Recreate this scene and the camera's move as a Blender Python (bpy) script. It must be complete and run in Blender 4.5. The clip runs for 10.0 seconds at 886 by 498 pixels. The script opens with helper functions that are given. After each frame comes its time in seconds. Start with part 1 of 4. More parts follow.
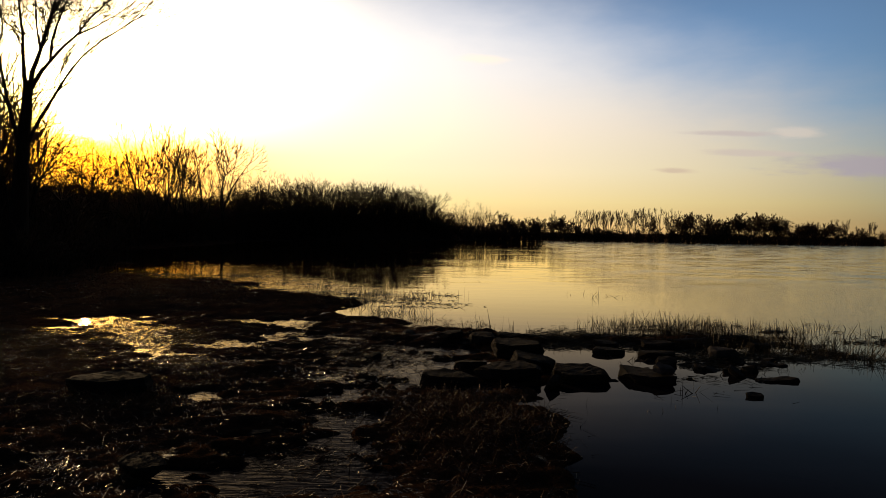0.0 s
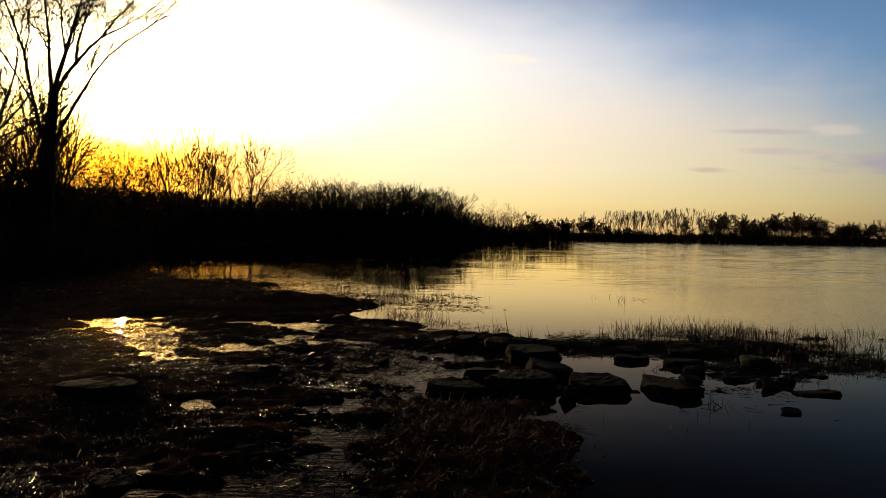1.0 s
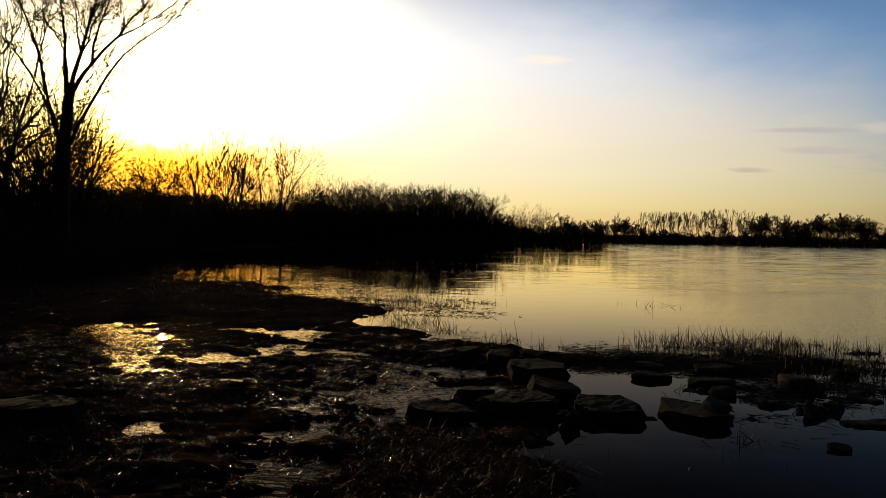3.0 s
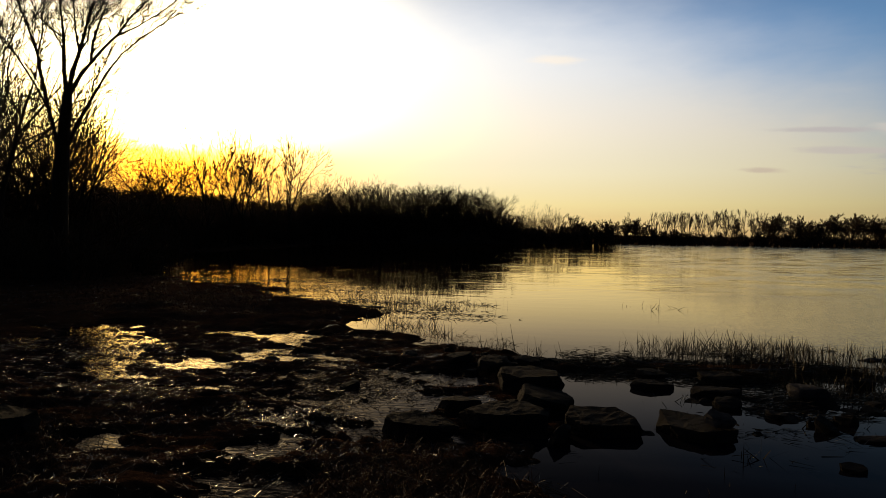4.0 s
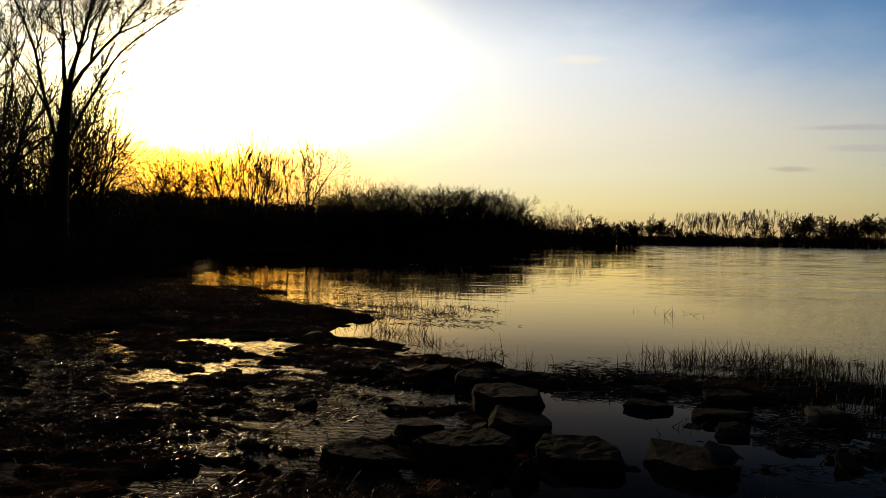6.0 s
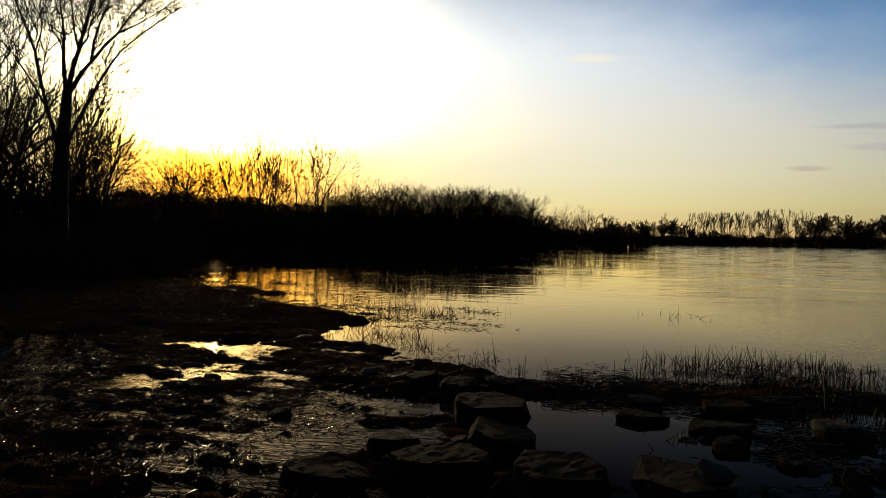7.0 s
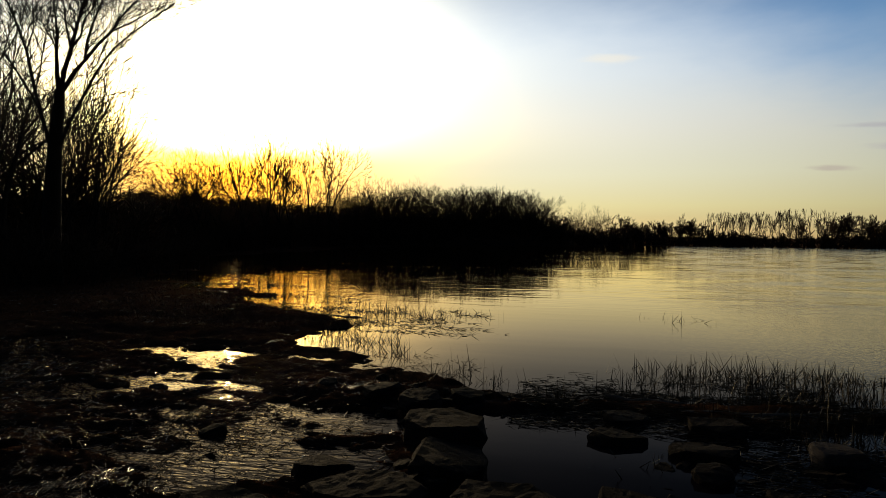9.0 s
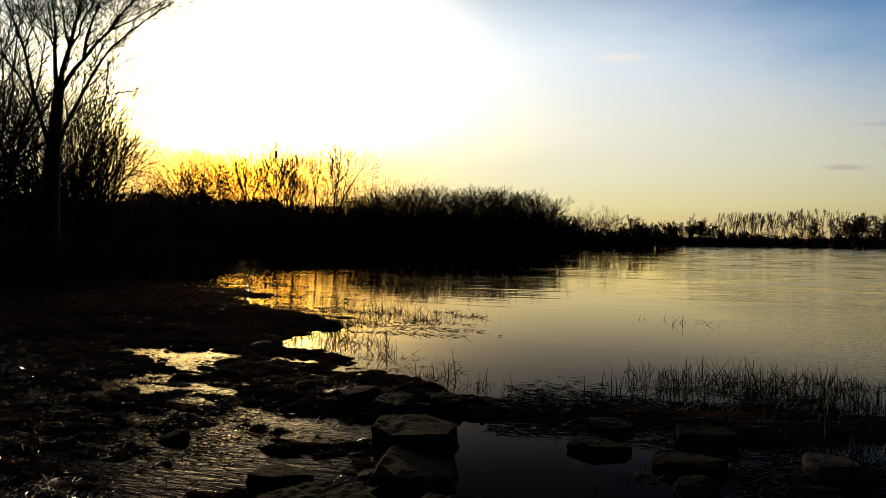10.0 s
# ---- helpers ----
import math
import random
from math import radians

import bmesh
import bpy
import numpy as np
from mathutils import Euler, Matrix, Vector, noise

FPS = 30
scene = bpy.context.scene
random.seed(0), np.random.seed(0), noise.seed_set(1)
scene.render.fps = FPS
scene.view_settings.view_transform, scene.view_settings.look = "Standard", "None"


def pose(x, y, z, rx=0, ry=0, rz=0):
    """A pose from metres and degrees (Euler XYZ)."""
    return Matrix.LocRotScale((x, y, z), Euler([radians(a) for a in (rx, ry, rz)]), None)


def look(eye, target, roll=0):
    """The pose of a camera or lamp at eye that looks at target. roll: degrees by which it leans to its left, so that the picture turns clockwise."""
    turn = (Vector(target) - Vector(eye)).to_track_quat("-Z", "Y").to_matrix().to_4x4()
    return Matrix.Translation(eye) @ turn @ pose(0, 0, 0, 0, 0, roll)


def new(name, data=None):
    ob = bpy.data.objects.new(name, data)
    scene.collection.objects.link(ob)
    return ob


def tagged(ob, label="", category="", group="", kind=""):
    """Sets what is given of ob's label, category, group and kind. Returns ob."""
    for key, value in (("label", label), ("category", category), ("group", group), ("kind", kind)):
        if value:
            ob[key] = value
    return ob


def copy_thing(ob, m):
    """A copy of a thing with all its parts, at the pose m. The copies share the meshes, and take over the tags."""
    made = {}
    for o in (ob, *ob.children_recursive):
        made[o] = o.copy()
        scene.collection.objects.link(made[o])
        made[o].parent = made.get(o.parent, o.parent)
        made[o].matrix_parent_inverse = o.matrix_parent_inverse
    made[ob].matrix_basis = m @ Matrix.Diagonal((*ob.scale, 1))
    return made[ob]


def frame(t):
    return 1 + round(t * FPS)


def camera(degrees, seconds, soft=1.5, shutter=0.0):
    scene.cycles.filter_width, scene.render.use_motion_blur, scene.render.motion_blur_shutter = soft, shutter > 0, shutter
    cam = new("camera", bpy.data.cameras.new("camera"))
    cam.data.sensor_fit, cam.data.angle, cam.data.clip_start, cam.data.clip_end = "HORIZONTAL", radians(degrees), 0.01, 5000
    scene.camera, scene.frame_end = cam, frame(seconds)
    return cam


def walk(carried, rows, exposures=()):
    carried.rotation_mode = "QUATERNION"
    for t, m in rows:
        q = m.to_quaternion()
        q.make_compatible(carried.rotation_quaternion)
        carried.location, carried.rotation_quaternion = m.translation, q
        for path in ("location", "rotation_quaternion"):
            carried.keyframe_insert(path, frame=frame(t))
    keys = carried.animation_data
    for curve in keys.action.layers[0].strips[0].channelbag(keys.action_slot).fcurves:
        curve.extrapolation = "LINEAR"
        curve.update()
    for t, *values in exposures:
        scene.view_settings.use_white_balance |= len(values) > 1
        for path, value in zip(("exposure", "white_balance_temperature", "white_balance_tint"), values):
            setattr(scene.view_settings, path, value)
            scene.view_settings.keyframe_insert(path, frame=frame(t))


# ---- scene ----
cam = camera(73.3, 10.0, soft=0.75)
METRES, EYE, TILT, LEAN, TURN = 6.649, 2.6, 0.0, 0.0, 0.0
ROWS = [
    (0.0, 0.0, 0.0, 0.0, 0.03, -1.73, -1.12),
    (0.5, 0.0265, 0.047, -0.001, 1.49, -1.73, -1.1),
    (1.0, 0.0502, 0.0924, -0.0012, 2.78, -1.72, -1.1),
    (1.5, 0.0736, 0.1388, -0.0007, 3.93, -1.7, -1.1),
    (2.0, 0.0978, 0.1889, -0.0009, 4.84, -1.66, -1.08),
    (2.5, 0.1214, 0.2359, -0.0016, 5.45, -1.62, -1.06),
    (4.0, 0.1942, 0.3722, -0.0026, 6.94, -1.54, -1.04),
    (4.5, 0.2195, 0.4172, -0.0029, 7.47, -1.53, -1.01),
    (5.0, 0.2452, 0.4618, -0.0029, 8.05, -1.5, -1.01),
    (5.5, 0.2727, 0.5083, -0.0027, 8.63, -1.48, -0.97),
    (7.0, 0.3516, 0.6354, -0.0007, 10.3, -1.48, -0.91),
    (7.5, 0.3762, 0.6758, -0.0017, 10.83, -1.46, -0.9),
    (8.0, 0.4009, 0.7147, -0.0029, 11.29, -1.41, -0.86),
    (8.5, 0.4273, 0.7538, -0.0038, 11.62, -1.38, -0.83),
    (9.0, 0.453, 0.7893, -0.0059, 11.92, -1.38, -0.8),
    (9.5, 0.4792, 0.8228, -0.0079, 12.31, -1.38, -0.77),
    (10.0, 0.5077, 0.8591, -0.0106, 12.85, -1.36, -0.78),
]
walk(cam, [(t, pose(0, 0, EYE, TILT, LEAN, TURN) @ pose(METRES * x, METRES * y, METRES * z, 90 + pitch, roll, yaw)) for t, x, y, z, yaw, pitch, roll in ROWS],
     exposures=((0.0, 0.18, 7000, 18), (2.5, 0.10, 6750, 16), (5.0, 0.02, 6450, 13), (7.5, -0.03, 6220, 10), (10.0, -0.06, 6000, 9)))

# ---- world and light ----
SUN_EL, SUN_AZ = 8.7, -31.2  # degrees; azimuth from +y, to the right
sx = math.sin(radians(SUN_AZ)) * math.cos(radians(SUN_EL))
sy = math.cos(radians(SUN_AZ)) * math.cos(radians(SUN_EL))
sz = math.sin(radians(SUN_EL))
SUN_DIR = Vector((sx, sy, sz))


class Nodes:
    """Short hand for node trees."""

    def __init__(self, tree):
        self.t = tree
        tree.nodes.clear()

    def n(self, kind):
        return self.t.nodes.new(kind)

    def put(self, socket, value):
        if isinstance(value, bpy.types.NodeSocket):
            self.t.links.new(value, socket)
        else:
            socket.default_value = value

    def math(self, op, a, b=0.0, c=0.0, clamp=False):
        node = self.n("ShaderNodeMath")
        node.operation, node.use_clamp = op, clamp
        for s, v in zip(node.inputs, (a, b, c)):
            self.put(s, v)
        return node.outputs[0]

    def vec(self, op, a, b=(0, 0, 0)):
        node = self.n("ShaderNodeVectorMath")
        node.operation = op
        self.put(node.inputs[0], a)
        self.put(node.inputs[1], b)
        return node.outputs["Value" if op in ("DOT_PRODUCT", "LENGTH") else "Vector"]

    def mix(self, f, a, b, mode="MIX"):
        node = self.n("ShaderNodeMix")
        node.data_type, node.blend_type = "RGBA", mode
        self.put(node.inputs[0], f)
        self.put(node.inputs[6], a)
        self.put(node.inputs[7], b)
        return node.outputs[2]

    def ramp(self, f, stops):
        node = self.n("ShaderNodeValToRGB")
        e = node.color_ramp.elements
        while len(e) < len(stops):
            e.new(0.5)
        for el, (p, c) in zip(e, stops):
            el.position = p
            el.color = (*c, 1) if len(c) == 3 else c
        self.put(node.inputs[0], f)
        return node.outputs[0]

    def noise(self, vector, scale, detail=4.0, rough=0.55, distort=0.0):
        node = self.n("ShaderNodeTexNoise")
        self.put(node.inputs["Vector"], vector)
        self.put(node.inputs["Scale"], scale)
        self.put(node.inputs["Detail"], detail)
        self.put(node.inputs["Roughness"], rough)
        self.put(node.inputs["Distortion"], distort)
        return node.outputs[0]

    def smooth(self, f, lo, hi):
        node = self.n("ShaderNodeMapRange")
        node.interpolation_type = "SMOOTHSTEP"
        for s, v in zip(node.inputs, (f, lo, hi, 0.0, 1.0)):
            self.put(s, v)
        return node.outputs[0]


def build_world():
    world = bpy.data.worlds.new("sky")
    scene.world = world
    world.use_nodes = True
    g = Nodes(world.node_tree)
    d = g.n("ShaderNodeTexCoord").outputs["Generated"]
    sep = g.n("ShaderNodeSeparateXYZ")
    g.put(sep.inputs[0], d)
    dx, dy, dz = sep.outputs
    sky = g.n("ShaderNodeTexSky")
    sky.sky_type, sky.sun_disc = "NISHITA", False
    sky.sun_elevation, sky.sun_rotation = radians(SUN_EL), radians(SUN_AZ % 360)
    sky.air_density, sky.dust_density, sky.ozone_density = 1.0, 0.4, 2.5
    base = g.mix(1.0, sky.outputs[0], (*NISHITA, 1), "MULTIPLY")
    # a veil of thin high haze, ending in a long slanting edge
    warp = g.noise(g.vec("MULTIPLY", d, (1.0, 1.0, 3.0)), 3.0, 5.0, 0.6)
    side = g.vec("DOT_PRODUCT", d, (0.283, -0.325, 0.902))
    side = g.math("ADD", side, g.math("MULTIPLY", g.math("SUBTRACT", warp, 0.5), 0.16))
    veil = g.math("SUBTRACT", 1.0, g.smooth(side, -0.10, 0.155))
    toward = g.vec("DOT_PRODUCT", d, tuple(SUN_DIR))
    facing = g.smooth(toward, -0.08, 1.02)
    haze = g.ramp(dz, HAZE)
    haze = g.mix(1.0, haze, g.mix(facing, (0.10, 0.13, 0.2, 1), (1, 1, 1, 1)), "MULTIPLY")
    col = g.mix(g.math("MULTIPLY", veil, 0.9), base, haze)
    # long soft clouds low over the water
    u = g.math("DIVIDE", dx, g.math("MAXIMUM", dy, 0.05))
    v = g.math("DIVIDE", dz, g.math("MAXIMUM", dy, 0.05))
    comb = g.n("ShaderNodeCombineXYZ")
    g.put(comb.inputs[0], u)
    g.put(comb.inputs[1], g.math("MULTIPLY", v, 5.0))
    puff = g.noise(comb.outputs[0], 9.0, 5.0, 0.6)
    for cu, cv, su, sv, tone, most in CLOUDS:
        a = g.math("DIVIDE", g.math("SUBTRACT", u, cu), su)
        b = g.math("DIVIDE", g.math("SUBTRACT", v, cv), sv)
        r = g.math("SQRT", g.math("ADD", g.math("MULTIPLY", a, a), g.math("MULTIPLY", b, b)))
        r = g.math("ADD", r, g.math("MULTIPLY", g.math("SUBTRACT", puff, 0.5), 1.6))
        m = g.math("MULTIPLY", g.math("SUBTRACT", 1.0, g.smooth(r, 0.35, 1.1)), most)
        m = g.math("MULTIPLY", m, g.smooth(dy, 0.02, 0.1))
        col = g.mix(m, col, (*tone, 1))
    # the sun's aureole
    low = g.math("MAXIMUM", toward, 0.0)
    warm = g.ramp(dz, GLOW)
    for power, tone in AUREOLE:
        p = g.math("POWER", low, power)
        ring = g.mix(p, (0, 0, 0, 1), (*tone, 1))
        col = g.mix(1.0, col, g.mix(1.0, ring, warm, "MULTIPLY"), "ADD")
    # the low air round the sun lets little blue through
    red = g.math("MULTIPLY", g.math("POWER", low, 40.0), g.math("SUBTRACT", 1.0, g.smooth(dz, 0.08, 0.16)))
    col = g.mix(1.0, col, g.mix(red, (1, 1, 1, 1), (1.0, 0.70, 0.06, 1)), "MULTIPLY")
    # the sky's far half and its height lie in dusk
    dusk = g.math("MULTIPLY", g.smooth(toward, -0.25, 0.55), g.math("SUBTRACT", 1.0, g.math("MULTIPLY", g.smooth(dz, 0.28, 0.56), 0.9)))
    col = g.mix(dusk, g.mix(1.0, col, (0.10, 0.11, 0.13, 1), "MULTIPLY"), col)
    back = g.n("ShaderNodeBackground")
    g.put(back.inputs[0], col)
    back.inputs[1].default_value = 1.0
    g.put(g.n("ShaderNodeOutputWorld").inputs[0], back.outputs[0])


NISHITA = (0.100, 0.120, 0.138)
HAZE = [(0.0, (0.80, 0.50, 0.18)), (0.05, (0.96, 0.78, 0.34)), (0.10, (0.98, 0.87, 0.54)), (0.17, (0.95, 0.88, 0.70)), (0.25, (0.86, 0.885, 0.86)), (0.36, (0.80, 0.87, 0.93)), (0.7, (0.30, 0.40, 0.55))]
CLOUDS = [(0.74, 0.122, 0.22, 0.024, (0.36, 0.35, 0.385), 0.95), (0.48, 0.172, 0.11, 0.006, (0.46, 0.43, 0.42), 0.75),
          (0.385, 0.108, 0.045, 0.006, (0.50, 0.41, 0.33), 0.65), (0.06, 0.287, 0.05, 0.010, (0.95, 0.84, 0.66), 0.5),
          (0.52, 0.14, 0.10, 0.007, (0.50, 0.46, 0.42), 0.7), (0.585, 0.176, 0.05, 0.012, (0.80, 0.68, 0.54), 0.3)]
AUREOLE = [(6.0, (0.16, 0.15, 0.12)), (13.0, (0.55, 0.55, 0.55)), (45.0, (7.5, 7.5, 7.5)), (160.0, (20.0, 20.0, 20.0)), (1800.0, (30.0, 30.0, 30.0))]
GLOW = [(0.0, (0.13, 0.048, 0.0013)), (0.07, (0.17, 0.078, 0.0025)), (0.115, (0.32, 0.17, 0.011)), (0.155, (0.8, 0.54, 0.12)), (0.19, (1.0, 0.72, 0.26)), (0.3, (1.0, 0.80, 0.42))]
build_world()

sun = new("sun", bpy.data.lights.new("sun", "SUN"))
sun.data.energy, sun.data.angle, sun.data.color = 2.6, radians(0.6), (1.0, 0.72, 0.40)
sun.matrix_world = look(SUN_DIR * 100, (0, 0, 0))


# ---- materials ----
def material(name):
    mat = bpy.data.materials.new(name)
    mat.use_nodes = True
    g = Nodes(mat.node_tree)
    out = g.n("ShaderNodeOutputMaterial")
    bsdf = g.n("ShaderNodeBsdfPrincipled")
    g.put(out.inputs[0], bsdf.outputs[0])
    return mat, g, bsdf.inputs


def bump(g, inputs, height, distance, strength=1.0):
    node = g.n("ShaderNodeBump")
    g.put(node.inputs["Height"], height)
    node.inputs["Distance"].default_value = distance
    g.put(node.inputs["Strength"], strength)
    g.put(inputs["Normal"], node.outputs[0])


def world_pos(g):
    return g.n("ShaderNodeNewGeometry").outputs["Position"]


def mud_material():
    mat, g, i = material("wet_mud")
    p = world_pos(g)
    big, fine = g.noise(p, 0.8, 5), g.noise(p, 14.0, 6, 0.65)
    c = g.mix(fine, (0.018, 0.009, 0.0055, 1), (0.095, 0.046, 0.024, 1))
    c = g.mix(g.smooth(big, 0.4, 0.65), c, (0.036, 0.020, 0.013, 1))
    g.put(i["Base Color"], c)
    film = g.smooth(g.noise(p, 2.2, 5, 0.6), 0.62, 0.72)
    g.put(i["Roughness"], g.mix(film, (0.85, 0.85, 0.85, 1), (0.28, 0.28, 0.28, 1)))
    g.put(i["Specular IOR Level"], g.math("MULTIPLY", film, 0.05))
    bump(g, i, g.math("ADD", g.noise(p, 22.0, 6, 0.7), g.math("MULTIPLY", g.noise(p, 70.0, 3), 0.4)), 0.09)
    return mat


def water_material():
    mat = bpy.data.materials.new("lake_water")
    mat.use_nodes = True
    g = Nodes(mat.node_tree)
    p = world_pos(g)
    deep = g.n("ShaderNodeBsdfDiffuse")
    g.put(deep.inputs["Color"], g.mix(g.noise(p, 0.25, 3), (0.0042, 0.0038, 0.005, 1), (0.007, 0.0063, 0.0085, 1)))
    gloss = g.n("ShaderNodeBsdfGlossy")
    fres = g.n("ShaderNodeFresnel")
    fres.inputs["IOR"].default_value = 1.33
    g.put(gloss.inputs["Color"], g.ramp(fres.outputs[0], [(0.12, (0.98, 0.865, 0.83)), (0.45, (1.0, 0.84, 0.54))]))
    both = g.n("ShaderNodeMixShader")
    g.put(both.inputs[0], g.ramp(fres.outputs[0], [(0.0, (0,) * 3), (0.06, (0.002,) * 3), (0.09, (0.004,) * 3), (0.12, (0.0085,) * 3), (0.18, (0.034,) * 3), (0.27, (0.105,) * 3), (0.33, (0.19,) * 3), (0.40, (0.36,) * 3), (0.52, (0.67,) * 3), (0.68, (0.95,) * 3)]))
    g.put(both.inputs[1], deep.outputs[0])
    g.put(both.inputs[2], gloss.outputs[0])
    g.put(g.n("ShaderNodeOutputMaterial").inputs[0], both.outputs[0])
    swell = g.noise(g.vec("MULTIPLY", p, (0.22, 1.3, 1.0)), 1.0, 2, 0.4, 0.5)
    chop = g.noise(g.vec("MULTIPLY", p, (0.7, 2.4, 1.0)), 2.2, 2, 0.5)
    patch = g.smooth(g.noise(g.vec("MULTIPLY", p, (0.4, 1.0, 1.0)), 0.09, 3), 0.42, 0.62)
    sep = g.n("ShaderNodeSeparateXYZ")
    g.put(sep.inputs[0], p)
    away = g.smooth(sep.outputs[1], 22.0, 36.0)
    open_water = g.smooth(g.math("SUBTRACT", sep.outputs[0], g.math("MULTIPLY", sep.outputs[1], 0.14)), 0.0, 9.0)
    stir = g.math("ADD", 0.018, g.math("MULTIPLY", g.math("MULTIPLY", away, g.math("ADD", 0.24, g.math("MULTIPLY", open_water, 0.76))), g.math("ADD", 0.2, g.math("MULTIPLY", patch, 0.8))))
    h = g.math("ADD", swell, g.math("MULTIPLY", chop, 0.05))
    # fine wind ripples on the shallow pools of the mud flat
    ripple = g.noise(g.vec("MULTIPLY", p, (2.6, 13.0, 1.0)), 1.0, 3, 0.55, 0.3)
    inland = g.math("ADD", sep.outputs[0], g.math("MULTIPLY", g.math("MAXIMUM", g.math("SUBTRACT", sep.outputs[1], 14.0), 0.0), 1.25))
    pools = g.math("MULTIPLY", g.math("SUBTRACT", 1.0, g.smooth(inland, 0.4, 1.6)), g.math("SUBTRACT", 1.0, g.smooth(sep.outputs[1], 17.0, 22.0)))
    # light chop in the shallows behind the spit
    spit_lee = g.math("SUBTRACT", 1.0, g.smooth(g.math("ADD", sep.outputs[0], g.math("MULTIPLY", g.math("SUBTRACT", sep.outputs[1], 22.0), 0.6)), -3.0, 1.5))
    spit_lee = g.math("MULTIPLY", spit_lee, g.math("MULTIPLY", g.smooth(sep.outputs[1], 20.0, 23.0), g.math("SUBTRACT", 1.0, g.smooth(sep.outputs[1], 36.0, 46.0))))
    h = g.math("ADD", g.math("MULTIPLY", g.math("MULTIPLY", h, stir), 0.085), g.math("MULTIPLY", g.math("MULTIPLY", ripple, pools), g.math("ADD", 0.0045, g.math("MULTIPLY", g.smooth(sep.outputs[0], -5.0, -3.0), 0.004))))
    h = g.math("ADD", h, g.math("MULTIPLY", g.math("MULTIPLY", chop, spit_lee), 0.007))
    # wind-ruffled water out of the lee of the wood
    ruffle = g.noise(g.vec("MULTIPLY", p, (8.0, 17.0, 1.0)), 1.0, 2, 0.5, 0.4)
    gust = g.math("ADD", 0.75, g.math("MULTIPLY", g.smooth(sep.outputs[1], 24.0, 40.0), g.math("SUBTRACT", g.smooth(g.noise(g.vec("MULTIPLY", p, (0.22, 0.30, 1.0)), 1.0, 3, 0.6), 0.42, 0.62), 0.4)))
    out = g.math("MULTIPLY", g.math("MULTIPLY", open_water, gust), g.math("ADD", g.math("MULTIPLY", g.smooth(sep.outputs[1], 13.5, 17.5), 0.8), g.math("MULTIPLY", g.smooth(sep.outputs[1], 14.0, 34.0), 0.6)))
    h = g.math("ADD", h, g.math("MULTIPLY", g.math("MULTIPLY", ruffle, out), 0.008))
    g.put(gloss.inputs["Roughness"], g.math("ADD", 0.02, g.math("MULTIPLY", out, 0.11)))
    waves = g.n("ShaderNodeBump")
    waves.inputs["Distance"].default_value = 1.0
    g.put(waves.inputs["Height"], h)
    g.put(gloss.inputs["Normal"], waves.outputs[0])
    g.put(fres.inputs["Normal"], waves.outputs[0])
    return mat


def rock_material(name, dark, light):
    mat, g, i = material(name)
    co = g.n("ShaderNodeTexCoord").outputs["Object"]
    rnd = g.n("ShaderNodeObjectInfo").outputs["Random"]
    strata = g.noise(g.vec("MULTIPLY", co, (1.0, 1.0, 9.0)), 2.5, 5)
    grain, blot = g.noise(co, 30.0, 6, 0.7), g.noise(co, 4.0, 4)
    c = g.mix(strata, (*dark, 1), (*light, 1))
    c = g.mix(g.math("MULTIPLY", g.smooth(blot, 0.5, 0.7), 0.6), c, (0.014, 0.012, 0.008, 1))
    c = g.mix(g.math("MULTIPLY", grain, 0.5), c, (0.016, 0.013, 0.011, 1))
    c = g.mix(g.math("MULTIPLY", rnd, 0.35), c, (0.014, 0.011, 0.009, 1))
    g.put(i["Base Color"], c)
    g.put(i["Roughness"], g.ramp(blot, [(0.3, (0.82,) * 3), (0.7, (0.98,) * 3)]))
    i["Specular IOR Level"].default_value = 0.03
    bump(g, i, g.math("ADD", g.math("MULTIPLY", strata, 1.2), g.math("MULTIPLY", grain, 0.5)), 0.04)
    return mat


def bark_material(name, dark, light, scale):
    mat, g, i = material(name)
    co = g.n("ShaderNodeTexCoord").outputs["Object"]
    furrow = g.noise(g.vec("MULTIPLY", co, (1.0, 1.0, 0.18)), scale, 5, 0.6)
    c = g.mix(furrow, (*dark, 1), (*light, 1))
    c = g.mix(g.math("MULTIPLY", g.noise(co, 0.7, 3), 0.4), c, (0.018, 0.014, 0.010, 1))
    g.put(i["Base Color"], c)
    i["Roughness"].default_value = 0.9
    i["Specular IOR Level"].default_value = 0.02
    bump(g, i, furrow, 0.05)
    return mat


def blade_material(name, stops, rough, spec):
    mat, g, i = material(name)
    isl = g.n("ShaderNodeNewGeometry").outputs["Random Per Island"]
    p = world_pos(g)
    c = g.ramp(isl, stops)
    c = g.mix(g.math("MULTIPLY", g.noise(p, 3.0, 4), 0.6), c, (0.02, 0.014, 0.008, 1))
    g.put(i["Base Color"], c)
    i["Roughness"].default_value = rough
    i["Specular IOR Level"].default_value = spec
    i["Specular Tint"].default_value = (1.0, 0.74, 0.42, 1)
    return mat


MUD = mud_material()
WATER = water_material()
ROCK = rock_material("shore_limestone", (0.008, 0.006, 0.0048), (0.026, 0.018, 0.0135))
PALE = rock_material("pale_limestone", (0.035, 0.03, 0.027), (0.11, 0.09, 0.08))
BARK = bark_material("furrowed_bark", (0.010, 0.008, 0.006), (0.034, 0.026, 0.019), 9.0)
TWIG = bark_material("twig_bark", (0.02, 0.013, 0.008), (0.06, 0.04, 0.024), 3.0)
STRAW = blade_material("dead_straw", [(0.0, (0.0216, 0.00756, 0.0027)), (0.6, (0.0612, 0.0216, 0.0072)), (0.94, (0.126, 0.045, 0.0144)), (1.0, (0.18, 0.0756, 0.0252))], 0.22, 0.40)
